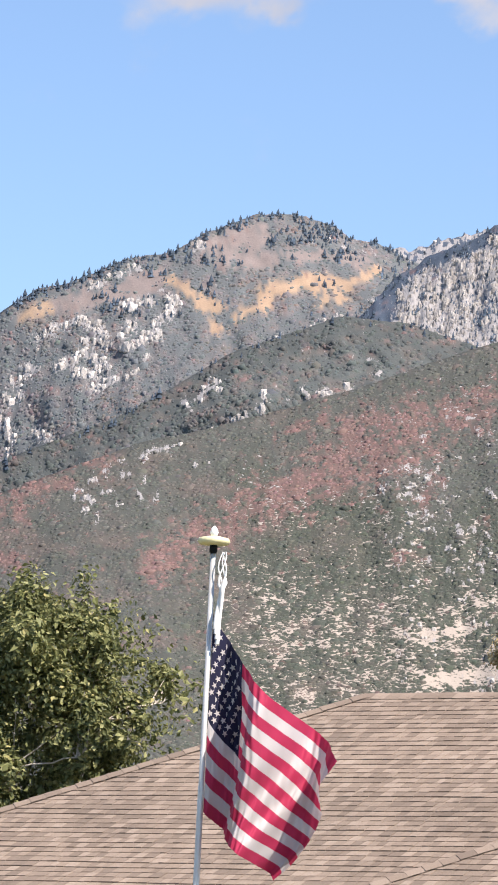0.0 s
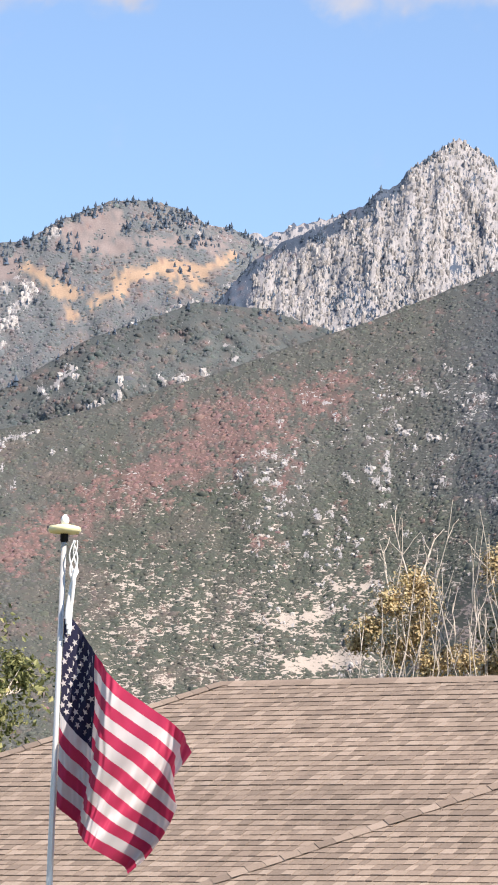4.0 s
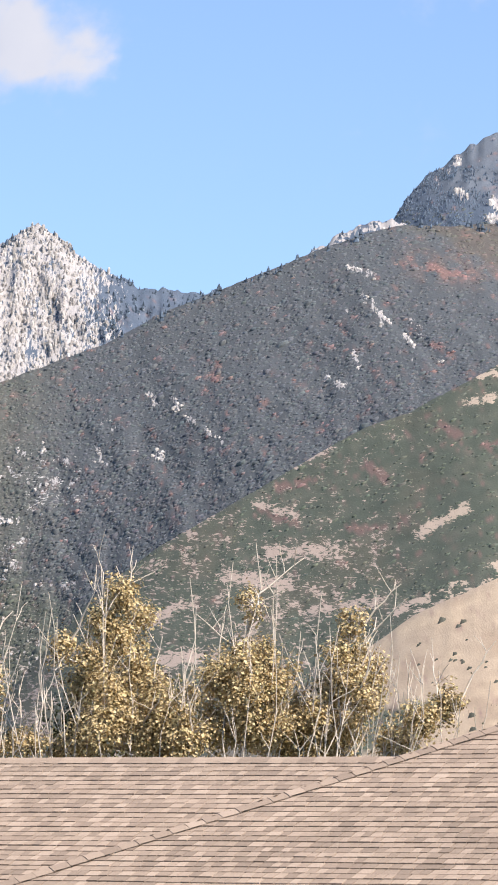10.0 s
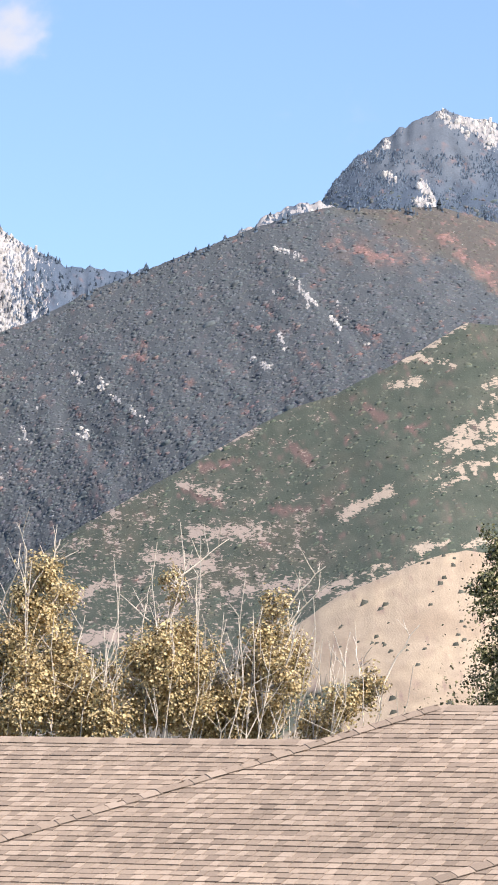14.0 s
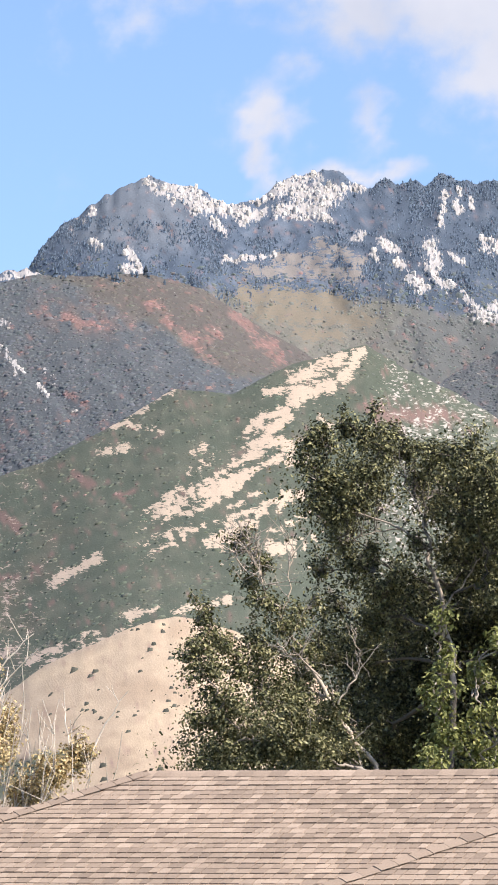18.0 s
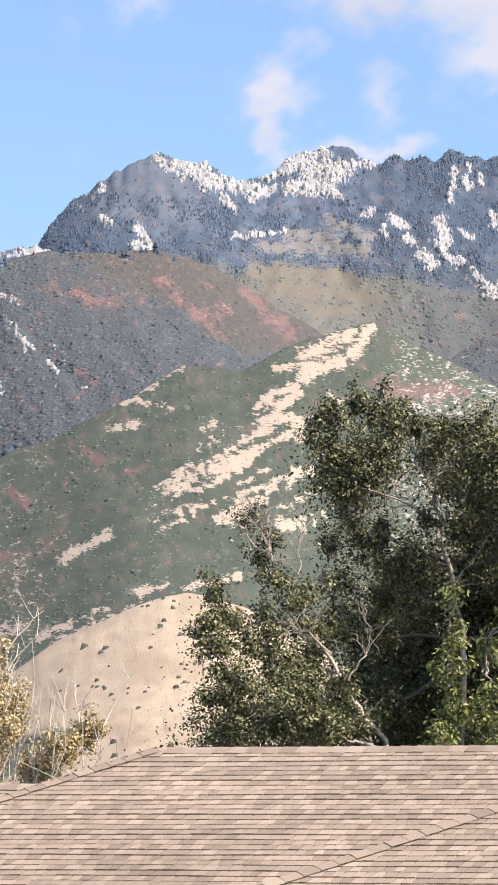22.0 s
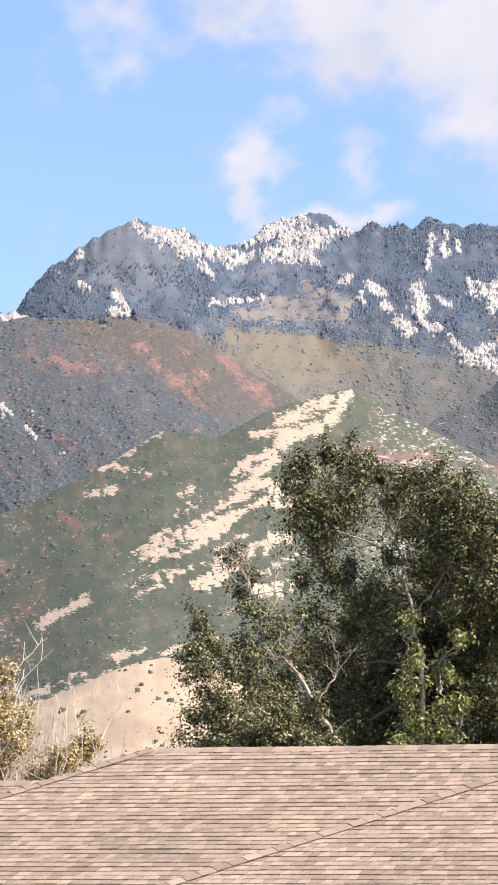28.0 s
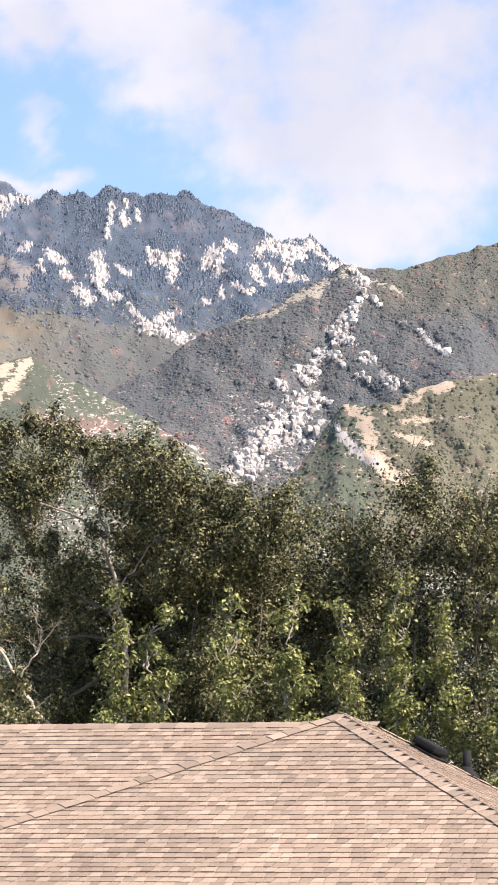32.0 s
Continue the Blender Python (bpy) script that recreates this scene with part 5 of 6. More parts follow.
def block(a0, a1, b, z, left=True, right=True, back=RUN):
    """The four planes of a hip block, as sheathing: front, back and two ends."""
    d = RUN * SLOPE
    planes = [slab([(a0, b, z), (a0 - RUN, b - RUN, z - d), (a1 + RUN, b - RUN, z - d), (a1, b, z)] if a1 > a0 else [(a0, b, z), (a0 - RUN, b - RUN, z - d), (a1 + RUN, b - RUN, z - d)], "roof_deck")]
    planes.append(slab([(a0, b, z), (a0 - RUN, b + RUN, z - d), (a0 - RUN, b - RUN, z - d)], "roof_deck"))
    planes.append(slab([(a1, b, z), (a1 + RUN, b - RUN, z - d), (a1 + RUN, b + RUN, z - d)], "roof_deck"))
    planes.append(slab([(a0, b, z), (a1, b, z), (a1 + RUN, b + RUN, z - d), (a0 - RUN, b + RUN, z - d)] if a1 > a0 else [(a0, b, z), (a1 + RUN, b + RUN, z - d), (a0 - RUN, b + RUN, z - d)], "roof_deck"))
    return planes


west_planes, main_planes = block(*WEST_BLOCK), block(-18.2, -12.4, 38.9, 6.06)
wing_planes = block(*WING_BLOCK)


def tab(width, thick, rise=EXPOSE):
    """One shingle tab, lying in its plane: x along the course, y up the slope, a thick butt at the foot."""
    w = width / 2
    return [(-w, 0, 0), (w, 0, 0), (w, 0, thick), (-w, 0, thick), (w, rise * 1.25, 0.0015), (-w, rise * 1.25, 0.0015), (-w, rise * 1.25, -0.002), (w, rise * 1.25, -0.002)]


TAB_FACES = [(0, 1, 2, 3), (3, 2, 4, 5), (0, 3, 5, 6), (1, 7, 4, 2)]
WIDTHS = (0.085, 0.1, 0.12, 0.145)


def course_tabs(a_lo, a_hi, seed):
    """Tab centres and widths along one course."""
    r = random.Random(seed)
    x, out = a_lo - r.random() * 0.3, []
    while x < a_hi:
        w = r.choice(WIDTHS)
        if x + w > a_lo + 0.02 and x < a_hi - 0.02:
            lo, hi = max(x, a_lo), min(x + w - 0.008, a_hi)
            out.append(((lo + hi) / 2, hi - lo, w, lo == x and hi < a_hi, r.choice((0.009, 0.011, 0.0125, 0.014))))
        x += w
    return out


def lay(plane, origin, along, left_grow, right_grow, top_len, courses, singles, seed, far_left=99, far_right=99):
    """Shingle a plane whose upper edge starts at origin and runs top_len along; it widens downwards by left_grow and right_grow per metre of run."""
    out = Vector((along.y, -along.x, 0))                       # downhill in plan
    up = (-out * math.cos(PITCH) + Vector((0, 0, math.sin(PITCH)))).normalized()
    normal = along.cross(up).normalized()
    V, F, made = [], [], 0
    for c in range(courses):
        down = (c + 1) * EXPOSE                                # slope length to the butt of this course
        run = down * math.cos(PITCH)
        mid = (down - EXPOSE * 0.5) * math.cos(PITCH)
        lo, hi = -min(left_grow * mid, far_left), top_len + min(right_grow * mid, far_right)
        foot = Vector(origin) - up * down
        sag = 0.004 * math.sin(c * 1.7 + seed)
        for x, w, full, whole, thick in course_tabs(lo, hi, seed * 1000 + c):
            wob = 0.006 * math.sin(x * 2.1 + c)
            m = Matrix((( along.x, up.x, normal.x, 0), (along.y, up.y, normal.y, 0), (along.z, up.z, normal.z, 0), (0, 0, 0, 1)))
            m.translation = foot + along * x + up * wob + normal * (0.002 + sag * 0.5)
            if singles and whole and made < 290 and singles[0] < x < singles[1] and singles[2] <= c < singles[3]:
                key = (full, thick)
                if key not in TAB_MESHES:
                    TAB_MESHES[key] = mesh_of("shingle", tab(full - 0.008, thick), TAB_FACES, SHINGLE_PIECE)
                part("shingle", TAB_MESHES[key], plane, at=m)
                made += 1
                continue
            b = len(V)
            V += [m @ Vector(q) for q in tab(w, thick)]
            F += [tuple(b + q for q in f) for f in TAB_FACES]
    ob = part("shingle_field", mesh_of("shingle_field", [v[:] for v in V], F, SHINGLE), plane, "courses of weathered brown laminated shingles")
    ob["kind"] = "stuff"


TAB_MESHES = {}
ALONG = Vector((1, 0, 0))
lay(west_planes[0], (-26.75, 39.3, 5.84), ALONG, 1, 0, 9.0, 62, (2.5, 7.5, 0, 14), 3)
lay(main_planes[0], (-18.2, 38.9, 6.14), ALONG, 1, 0, 5.9, 62, (1.0, 5.2, 0, 16), 5)
lay(wing_planes[0], (-12.4, 37.95, 6.10), ALONG, 1, 1, 0.0, 62, (-1.6, 1.2, 4, 26), 7)
lay(wing_planes[2], (-12.4, 37.95, 6.12), Vector((0, 1, 0)), 1, 1, 1.1, 40, None, 9)
lay(main_planes[1], (-18.2, 38.9, 6.14), Vector((0, -1, 0)), 1, 1, 0.0, 26, None, 11)


def cap_mesh(drop):
    """A ridge cap bent over an arris: x along it, two leaves falling to the sides, thick at the near end."""
    w, l, t, n = 0.14, 0.19, 0.009, 5
    rows = []
    for y, th in ((0, t), (l, 0.003)):
        for q in range(n):
            u = q / (n - 1) * 2 - 1
            z = -drop * w * (abs(u) ** 1.25)
            rows.append((y, u * w, z + th))
    v = rows + [(y, x, z - 0.02) for y, x, z in rows[:n]]
    f = [(q, q + 1, n + q + 1, n + q) for q in range(n - 1)] + [(2 * n + q, 2 * n + q + 1, q + 1, q) for q in range(n - 1)]
    return mesh_of("ridge_cap", v, f, SHINGLE_PIECE)


HIP_CAP, RIDGE_CAP = cap_mesh(0.37), cap_mesh(0.53)


def caps(plane, start, end, step, lift=0.018):
    """Ridge caps laid from start to end, each lapping the one before."""
    a, b = Vector(start), Vector(end)
    way = (b - a).normalized()
    side = way.cross(Vector((0, 0, 1))).normalized()
    up = side.cross(way).normalized()
    n = int((b - a).length / step)
    r = random.Random(int(a.x * 31 + b.y * 17))
    for q in range(n):
        at = a + way * (q * step) + up * (lift + r.uniform(-0.002, 0.003))
        m = Matrix(((way.x, side.x, up.x, at.x), (way.y, side.y, up.y, at.y), (way.z, side.z, up.z, at.z), (0, 0, 0, 1)))
        part("ridge_cap", RIDGE_CAP if abs(way.z) < 0.05 else HIP_CAP, plane, at=m)


def foot_of(a, b, z, da, db, s):
    return (a + da * s, b + db * s, z - SLOPE * s)


caps(west_planes[0], foot_of(-26.75, 39.3, 5.84, -1, -1, 6.2), (-26.75, 39.3, 5.84), 0.17)
caps(west_planes[0], (-26.78, 39.3, 5.83), (-18.6, 39.3, 5.83), 0.17)
caps(main_planes[0], foot_of(-18.2, 38.9, 6.14, -1, -1, 6.2), (-18.2, 38.9, 6.14), 0.17)
caps(main_planes[0], (-18.23, 38.9, 6.13), (-12.5, 38.9, 6.13), 0.17)
caps(wing_planes[0], foot_of(-12.4, 37.95, 6.1, -1, -1, 6.2), (-12.4, 37.95, 6.1), 0.17)
caps(wing_planes[0], foot_of(-12.4, 37.95, 6.1, 1, -1, 6.2), (-12.4, 37.95, 6.1), 0.17)
caps(wing_planes[0], (-12.4, 37.9, 6.1), (-12.4, 39.1, 6.1), 0.17)
caps(main_planes[2], foot_of(-12.4, 39.0, 6.12, 1, 1, 5.0), (-12.4, 39.0, 6.12), 0.17)
# walls and eaves under the roof
for a0, a1, b0, b1 in ((-32.4, -19.0, 33.7, 45.0), (-24.0, -6.6, 33.3, 44.6), (-18.0, -6.7, 32.4, 44.0)):
    part("wall", bm_box((a0, b0, 0.002), (a1, b1, 2.62), 0.02), house, mat=STUCCO)
for (a0, a1, b, z) in (WEST_BLOCK, MAIN_BLOCK, WING_BLOCK):
    zf = z - RUN * SLOPE
    part("fascia", bm_box((a0 - RUN, b - RUN - 0.03, zf - 0.24), (a1 + RUN, b - RUN - 0.003, zf - 0.03), 0.004), house, mat=FASCIA)

# roof vents on the east plane
vent = new("roof_vent")
vent.matrix_basis = HOUSE @ Matrix.Translation((-11.87, 39.2, 6.14 - SLOPE * 0.53)) @ Euler((0, PITCH, 0)).to_matrix().to_4x4()
tagged(vent, "low black plastic box vent on the roof slope", "vent")
part("hood", bm_box((-0.13, -0.24, 0.04), (0.13, 0.24, 0.12), 0.025), vent, mat=BLACK)
part("throat", bm_box((-0.1, -0.2, 0.0), (0.1, 0.2, 0.05), 0.01), vent, mat=BLACK)
part("flange", bm_box((-0.17, -0.27, 0.004), (0.17, 0.27, 0.016), 0.004), vent, mat=BLACK)
stack = new("vent_pipe")
stack.matrix_basis = HOUSE @ Matrix.Translation((-11.62, 39.8, 6.10 - SLOPE * 0.78))
tagged(stack, "black plumbing vent pipe with a flared rubber boot", "vent")
part("pipe", bm_lathe([(0.045, 0.0), (0.045, 0.27), (0.038, 0.27), (0.038, 0.2)], 14), stack, mat=BLACK)
part("boot", bm_lathe([(0.16, -0.06), (0.14, 0.0), (0.08, 0.05), (0.052, 0.1), (0.046, 0.1)], 16), stack, mat=BLACK)

# ---- flagpole and flag ----
PX, PY = -5.855, 25.742
flagpole = new("flagpole")
flagpole.matrix_basis = Matrix.Translation((PX, PY, 0))
tagged(flagpole, "slim silver flagpole topped by a cream disc and ball", "flagpole")
part("shaft", bm_lathe([(0.022, 0.0), (0.022, 2.0), (0.0195, 2.02), (0.0185, 3.4), (0.0165, 3.42), (0.015, 4.8)], 18), flagpole, mat=POLE)
part("sleeve", bm_lathe([(0.075, 0.0), (0.07, 0.12), (0.045, 0.2), (0.04, 0.2)], 18), flagpole, mat=POLE)
part("collar", bm_lathe([(0.016, 4.79), (0.024, 4.8), (0.024, 4.835), (0.016, 4.85)], 16), flagpole, mat=BLACK)
part("disc", bm_lathe([(0.02, 4.84), (0.085, 4.845), (0.098, 4.862), (0.09, 4.882), (0.03, 4.895)], 28), flagpole, "cream-yellow rotating disc", mat=GOLD)
part("ball", bm_lathe([(0.005, 4.89), (0.02, 4.9), (0.026, 4.918), (0.02, 4.938), (0.006, 4.955)], 16), flagpole, "small white ball", mat=ROPE)
strands = []
for q in range(4):
    zs = np.linspace(4.80, 4.34 - 0.03 * q, 16)
    xs = 0.062 + 0.018 * np.sin(zs * 21 + q * 1.9) * (zs > 4.6) + 0.006 * q - 0.02 * smooth(4.6, 4.35, zs)
    ys = -0.03 + 0.01 * np.cos(zs * 18 + q)
    strands.append((np.stack([xs, ys, zs], -1), np.full(16, 0.004) + 0.009 * smooth(4.72, 4.5, zs)))
sv, sf = tubes(strands, 6)
part("halyard", mesh_of("halyard", sv, sf, ROPE, None, True), flagpole, "white rope halyard bunched beside the pole")

flag = new("flag")
flag.matrix_basis = Matrix.Translation((PX, PY, 0))
tagged(flag, "red, white and blue striped flag with white stars, drooping and frayed", "flag")
HOIST, FLY = 1.17, 1.83


def flag_point(s, t):
    """Place on the flag: s along the fly (0 to 1), t down the hoist (0 to 1)."""
    top = Vector((0.02 + 0.83 * s ** 1.22, 0.0, 4.44 - 0.84 * s ** 0.9))
    low = Vector((0.02 + 0.42 * s ** 1.1, 0.0, 3.265 - 0.39 * s ** 1.05))
    p = top.lerp(low, t)
    p.x += 0.05 * math.sin(math.pi * t) * s + 0.018 * math.sin(7 * t + 9 * s) * s
    p.z -= 0.03 * math.sin(math.pi * t) * s
    fold = 0.23 * math.sin(2.2 * math.pi * 1.35 * s - 1.1 * t + 0.4) * min(1, 2.2 * s) + 0.055 * math.sin(19 * s + 4.0 * t) * min(1, 3 * s)
    p.y = fold - 0.05 * s + 0.016 * math.sin(52 * s + 14 * t) * min(1, 4 * s) + 0.006 * math.sin(120 * s - 20 * t) * min(1, 4 * s)
    curl = max(0.0, s - 0.86) / 0.14 * max(0.0, 1 - abs(t - 0.15) / 0.25)
    p.x -= 0.07 * curl
    p.y -= 0.09 * curl
    p.z -= 0.05 * curl
    return p


def strip(s0, s1, t0, t1, n, k):
    bm = bmesh.new()
    grid = [[bm.verts.new(flag_point(s0 + (s1 - s0) * i / n, t0 + (t1 - t0) * j / k)) for j in range(k + 1)] for i in range(n + 1)]
    for i in range(n):
        for j in range(k):
            bm.faces.new((grid[i][j], grid[i + 1][j], grid[i + 1][j + 1], grid[i][j + 1])).smooth = True
    return bm


for q in range(13):
    s0 = 0.32 if q < 7 else 0.0
    part("stripe", strip(s0, 1.0 - 0.012 * ((q * 7) % 5) / 4, q / 13, (q + 1) / 13, int(130 * (1 - s0)), 5), flag, mat=RED_CLOTH if q % 2 == 0 else WHITE_CLOTH)
canton = part("canton", strip(0, 0.32, 0, 7 / 13, 34, 22), flag, "dark blue field", mat=BLUE_CLOTH)
star_v = [(math.cos(math.pi / 2 + q * math.pi / 5) * (0.022 if q % 2 == 0 else 0.009), math.sin(math.pi / 2 + q * math.pi / 5) * (0.022 if q % 2 == 0 else 0.009), 0) for q in range(10)]
bm = bmesh.new()
ring_a = [bm.verts.new((x, y, 0.0016)) for x, y, z in star_v]
ring_b = [bm.verts.new((x, y, -0.0016)) for x, y, z in star_v]
bm.faces.new(ring_a), bm.faces.new(ring_b[::-1])
for q in range(10):
    bm.faces.new((ring_b[q], ring_b[(q + 1) % 10], ring_a[(q + 1) % 10], ring_a[q]))
STAR = bpy.data.meshes.new("star")
bm.to_mesh(STAR)
bm.free()
STAR.materials.append(WHITE_CLOTH)
for row in range(9):
    for q in range(6 if row % 2 == 0 else 5):
        s = 0.32 * ((q + (0.5 if row % 2 == 0 else 1.0)) / 6.0)
        t = 7 / 13 * (row + 0.9) / 9.8
        p, ds, dt = flag_point(s, t), flag_point(s + 0.01, t) - flag_point(s - 0.01, t), flag_point(s, t - 0.01) - flag_point(s, t + 0.01)
        ds.normalize()
        nrm = ds.cross(dt).normalized()
        upv = nrm.cross(ds).normalized()
        for sign in (1,):
            m = Matrix(((ds.x, upv.x, nrm.x, p.x), (ds.y, upv.y, nrm.y, p.y), (ds.z, upv.z, nrm.z, p.z), (0, 0, 0, 1)))
            part("star", STAR, canton, at=m)

# ---- trees behind the house ----


def aim(h, e, d):
    """The place at a heading and height angle, d metres off."""
    h, e = math.radians(h), math.radians(e)
    return np.array([d * math.sin(h), d * math.cos(h), 1.7 + d * math.tan(e)])


def bent(a, b, n, sway, r):
    """A crooked line from a to b."""
    t = np.linspace(0, 1, n)[:, None]
    p = a + (b - a) * t
    off = np.cumsum(r.normal(0, sway, (n, 3)), axis=0)
    off -= off[0] + (off[-1] - off[0]) * t
    return p + off * np.array([1, 1, 0.5])


def leaf_mesh(name, centres, facing, size, mat, r, droop=0.3, slim=0.42):
    """Leaves: each two folded triangles round a midrib, facing out of their tuft."""
    n = len(centres)
    way = r.normal(0, 1, (n, 3))
    way[:, 2] -= droop
    way -= facing * (way * facing).sum(1)[:, None]
    way /= np.linalg.norm(way, axis=1)[:, None] + 1e-9
    side = np.cross(facing, way)
    side /= np.linalg.norm(side, axis=1)[:, None] + 1e-9
    face = np.cross(way, side)
    L = (size * r.lognormal(0, 0.25, n))[:, None]
    W = L * slim
    a, b = centres - way * L * 0.5, centres + way * L * 0.5
    c, d = centres + side * W + face * W * 0.35 - way * L * 0.08, centres - side * W + face * W * 0.35 - way * L * 0.08
    v = np.stack([a, c, b, d], 1).reshape(-1, 3)
    o = np.arange(n)[:, None] * 4
    f = np.concatenate([o + np.array([[0, 1, 2]]), o + np.array([[0, 2, 3]])], 1).reshape(-1, 3)
    return mesh_of(name, v, f, mat)


GROUPS = {"yellow_tree": "yellow autumn trees behind the roof", "dense_tree": "dense trees behind the roof", "sapling": "saplings behind the roof"}


def tree(name, label, base, split, d, lumps, leaf_size, leaves, leaf_mat, bark, seed, twigs=10, bare=0, trunk_r=0.13, slim=0.42, reach=1.0, upright=0.0, hang=0.3, clump=0.13, core=0.0, shoot_len=0.9, stems=0, boughs=(), bough_bark=None):
    """A tree with a trunk, limbs to each crown lump (heading, height angle, radius in degrees), twigs, and leaves along the twigs. A lump may name how far back it stands."""
    r = np.random.default_rng(seed)
    thing = new(name)
    tagged(thing, label, "tree", GROUPS.get(name, ""))
    base, split = np.array(base, dtype=float), np.array(split, dtype=float)
    thing.matrix_basis = Matrix.Translation(base)
    stem = bent(base, split, 9, 0.05, r)
    tv, tf = tubes([(stem - base, np.linspace(trunk_r, trunk_r * 0.42, 9))], 10)
    part("trunk", mesh_of("trunk", tv, tf, bark, None, True), thing)
    twig_paths, centres, facings = [], [], []
    forks = [(split, trunk_r * 0.5)]
    targets = []
    for h, e, rad, *back in lumps:
        targets.append((aim(h, e, d) + np.array([0, back[0] if back else r.uniform(-1.0, 1.0) * reach, 0]), rad))
    for thick, thin, back, *way in boughs:                     # the limbs that show between the leaves
        marks = np.array([aim(a, b, d) + np.array([0, back, 0]) for a, b in way])
        line = np.concatenate([bent(p, q, 5, 0.035, r)[:-1] for p, q in zip(marks, marks[1:])] + [marks[-1:]])
        radii = np.linspace(thick, thin, len(line))
        forks += [(line[q], radii[q]) for q in range(2, len(line), 2)]
        lv, lf = tubes([(line - base, radii)], 7)
        part("limb", mesh_of("limb", lv, lf, bough_bark, None, True), thing, "pale sunlit limb")
        for q in range(14):                                    # fine side twigs
            o = line[r.integers(3, len(line))]
            twig_paths.append((bent(o, o + r.normal(0, 0.16, 3) + np.array([0, 0, 0.12]), 5, 0.02, r) - base, np.linspace(0.007, 0.003, 5)))
    for c, rad in sorted(targets, key=lambda q: np.linalg.norm(q[0] - split)):
        size = math.radians(rad) * d
        k = 10
        pts, wide = np.array([f[0] for f in forks]), np.array([f[1] for f in forks])
        cost = np.linalg.norm(pts - c, axis=1) + 2.0 * np.maximum(pts[:, 2] - c[2] + 0.25 * size, 0) + 0.25 * np.linalg.norm(pts - split, axis=1)
        w = int(cost.argmin())
        start, thick = pts[w], max(wide[w] * 0.8, 0.012)
        end = c - np.array([0, 0, size * 0.3])
        limb = bent(start, end, k, 0.03 + 0.035 * np.linalg.norm(end - start), r)
        radii = np.linspace(thick, max(0.007, thick * 0.35), k)
        forks += [(limb[q], radii[q]) for q in range(3, k, 2)]
        lv, lf = tubes([(limb - base, radii)], 6)
        part("limb", mesh_of("limb", lv, lf, bark, None, True), thing)
        for q in range(twigs):
            s = r.integers(k // 2, k)
            tip = c + r.normal(0, 0.66, 3) * size
            tip[2] += upright * size * r.uniform(0.3, 1)
            tw = bent(limb[s], tip, 6, 0.02, r)
            twig_paths.append((tw - base, np.linspace(0.011, 0.003, 6)))
            m = max(1, int(2.4 * leaves * (rad / 0.4) ** 2 / twigs))
            at = r.beta(4.0, 1.2, m)
            idx = at * 5
            i0 = np.minimum(idx.astype(int), 4)
            pts = tw[i0] + (tw[i0 + 1] - tw[i0]) * (idx - i0)[:, None]
            off = r.normal(0, 1, (m, 3)) * (0.035 + clump * size)
            centres.append(pts + off)
            facings.append(off / (np.linalg.norm(off, axis=1)[:, None] + 1e-9) + np.array([0, 0, 0.55]) + r.normal(0, 0.35, (m, 3)))
        if core:
            m = int(core * leaves * (rad / 0.4) ** 2)
            centres.append(c + r.normal(0, 1, (m, 3)) * np.array([0.95, 0.4, 0.75]) * size + np.array([0, 1.3, 0]))
            facings.append(r.normal(0, 1, (m, 3)))
        for q in range(bare):
            tip = c + np.array([r.normal(0, 0.3), r.normal(0, 0.25), r.uniform(0.35, shoot_len)])
            s = r.integers(k // 2, k)
            shoot = bent(limb[s], tip, 7, 0.022, r)
            twig_paths.append((shoot - base, np.linspace(0.015, 0.0045, 7)))
            for w in range(3):
                o = shoot[r.integers(2, 6)]
                twig_paths.append((bent(o, o + np.array([r.normal(0, 0.12), r.normal(0, 0.12), r.uniform(0.1, 0.4)]), 4, 0.01, r) - base, np.linspace(0.006, 0.003, 4)))
    for q in range(stems):                                     # long pale shoots from the foot, bare at the tip
        c, rad = targets[r.integers(0, len(targets))]
        foot = split + np.array([r.normal(0, 0.2), r.normal(-0.4, 0.2), 0])
        tip = c + np.array([r.normal(0, 0.25) + (c[0] - split[0]), r.normal(-0.4, 0.25), r.uniform(0.0, 0.75)])
        shoot = bent(foot, tip, 9, 0.06, r)
        shoot[:, 0] += 0.35 * (tip[0] - foot[0]) * np.sin(np.linspace(0, math.pi, 9))      # bowed outward
        twig_paths.append((shoot - base, np.linspace(0.013, 0.004, 9)))
        for w in range(4):
            o = shoot[r.integers(4, 8)]
            twig_paths.append((bent(o, o + np.array([r.normal(0, 0.14), r.normal(0, 0.1), r.uniform(0.15, 0.45)]), 4, 0.012, r) - base, np.linspace(0.006, 0.003, 4)))
    tw_v, tw_f = tubes(twig_paths, 4)
    part("twig_spray", mesh_of("twig_spray", tw_v, tw_f, bark, None, True), thing)["kind"] = "stuff"
    centres, facings = np.concatenate(centres) - base, np.concatenate(facings)
    facings /= np.linalg.norm(facings, axis=1)[:, None] + 1e-9
    part("crown", leaf_mesh("crown", centres, facings, leaf_size, leaf_mat, r, hang, slim), thing)["kind"] = "stuff"
    return thing


GREEN_LEAF = leafy("green_leaf", ((0, (0.07, 0.082, 0.03)), (0.5, (0.2, 0.212, 0.08)), (0.93, (0.36, 0.355, 0.155)), (1, (0.46, 0.4, 0.17))))
DARK_LEAF = leafy("dark_green_leaf", ((0, (0.018, 0.02, 0.01)), (0.3, (0.04, 0.044, 0.02)), (0.6, (0.125, 0.124, 0.056)), (1, (0.3, 0.285, 0.14))), 0.1)
OLIVE_LEAF = leafy("olive_leaf", ((0, (0.03, 0.033, 0.014)), (0.25, (0.06, 0.066, 0.027)), (0.6, (0.155, 0.152, 0.07)), (1, (0.33, 0.31, 0.165))), 0.18)
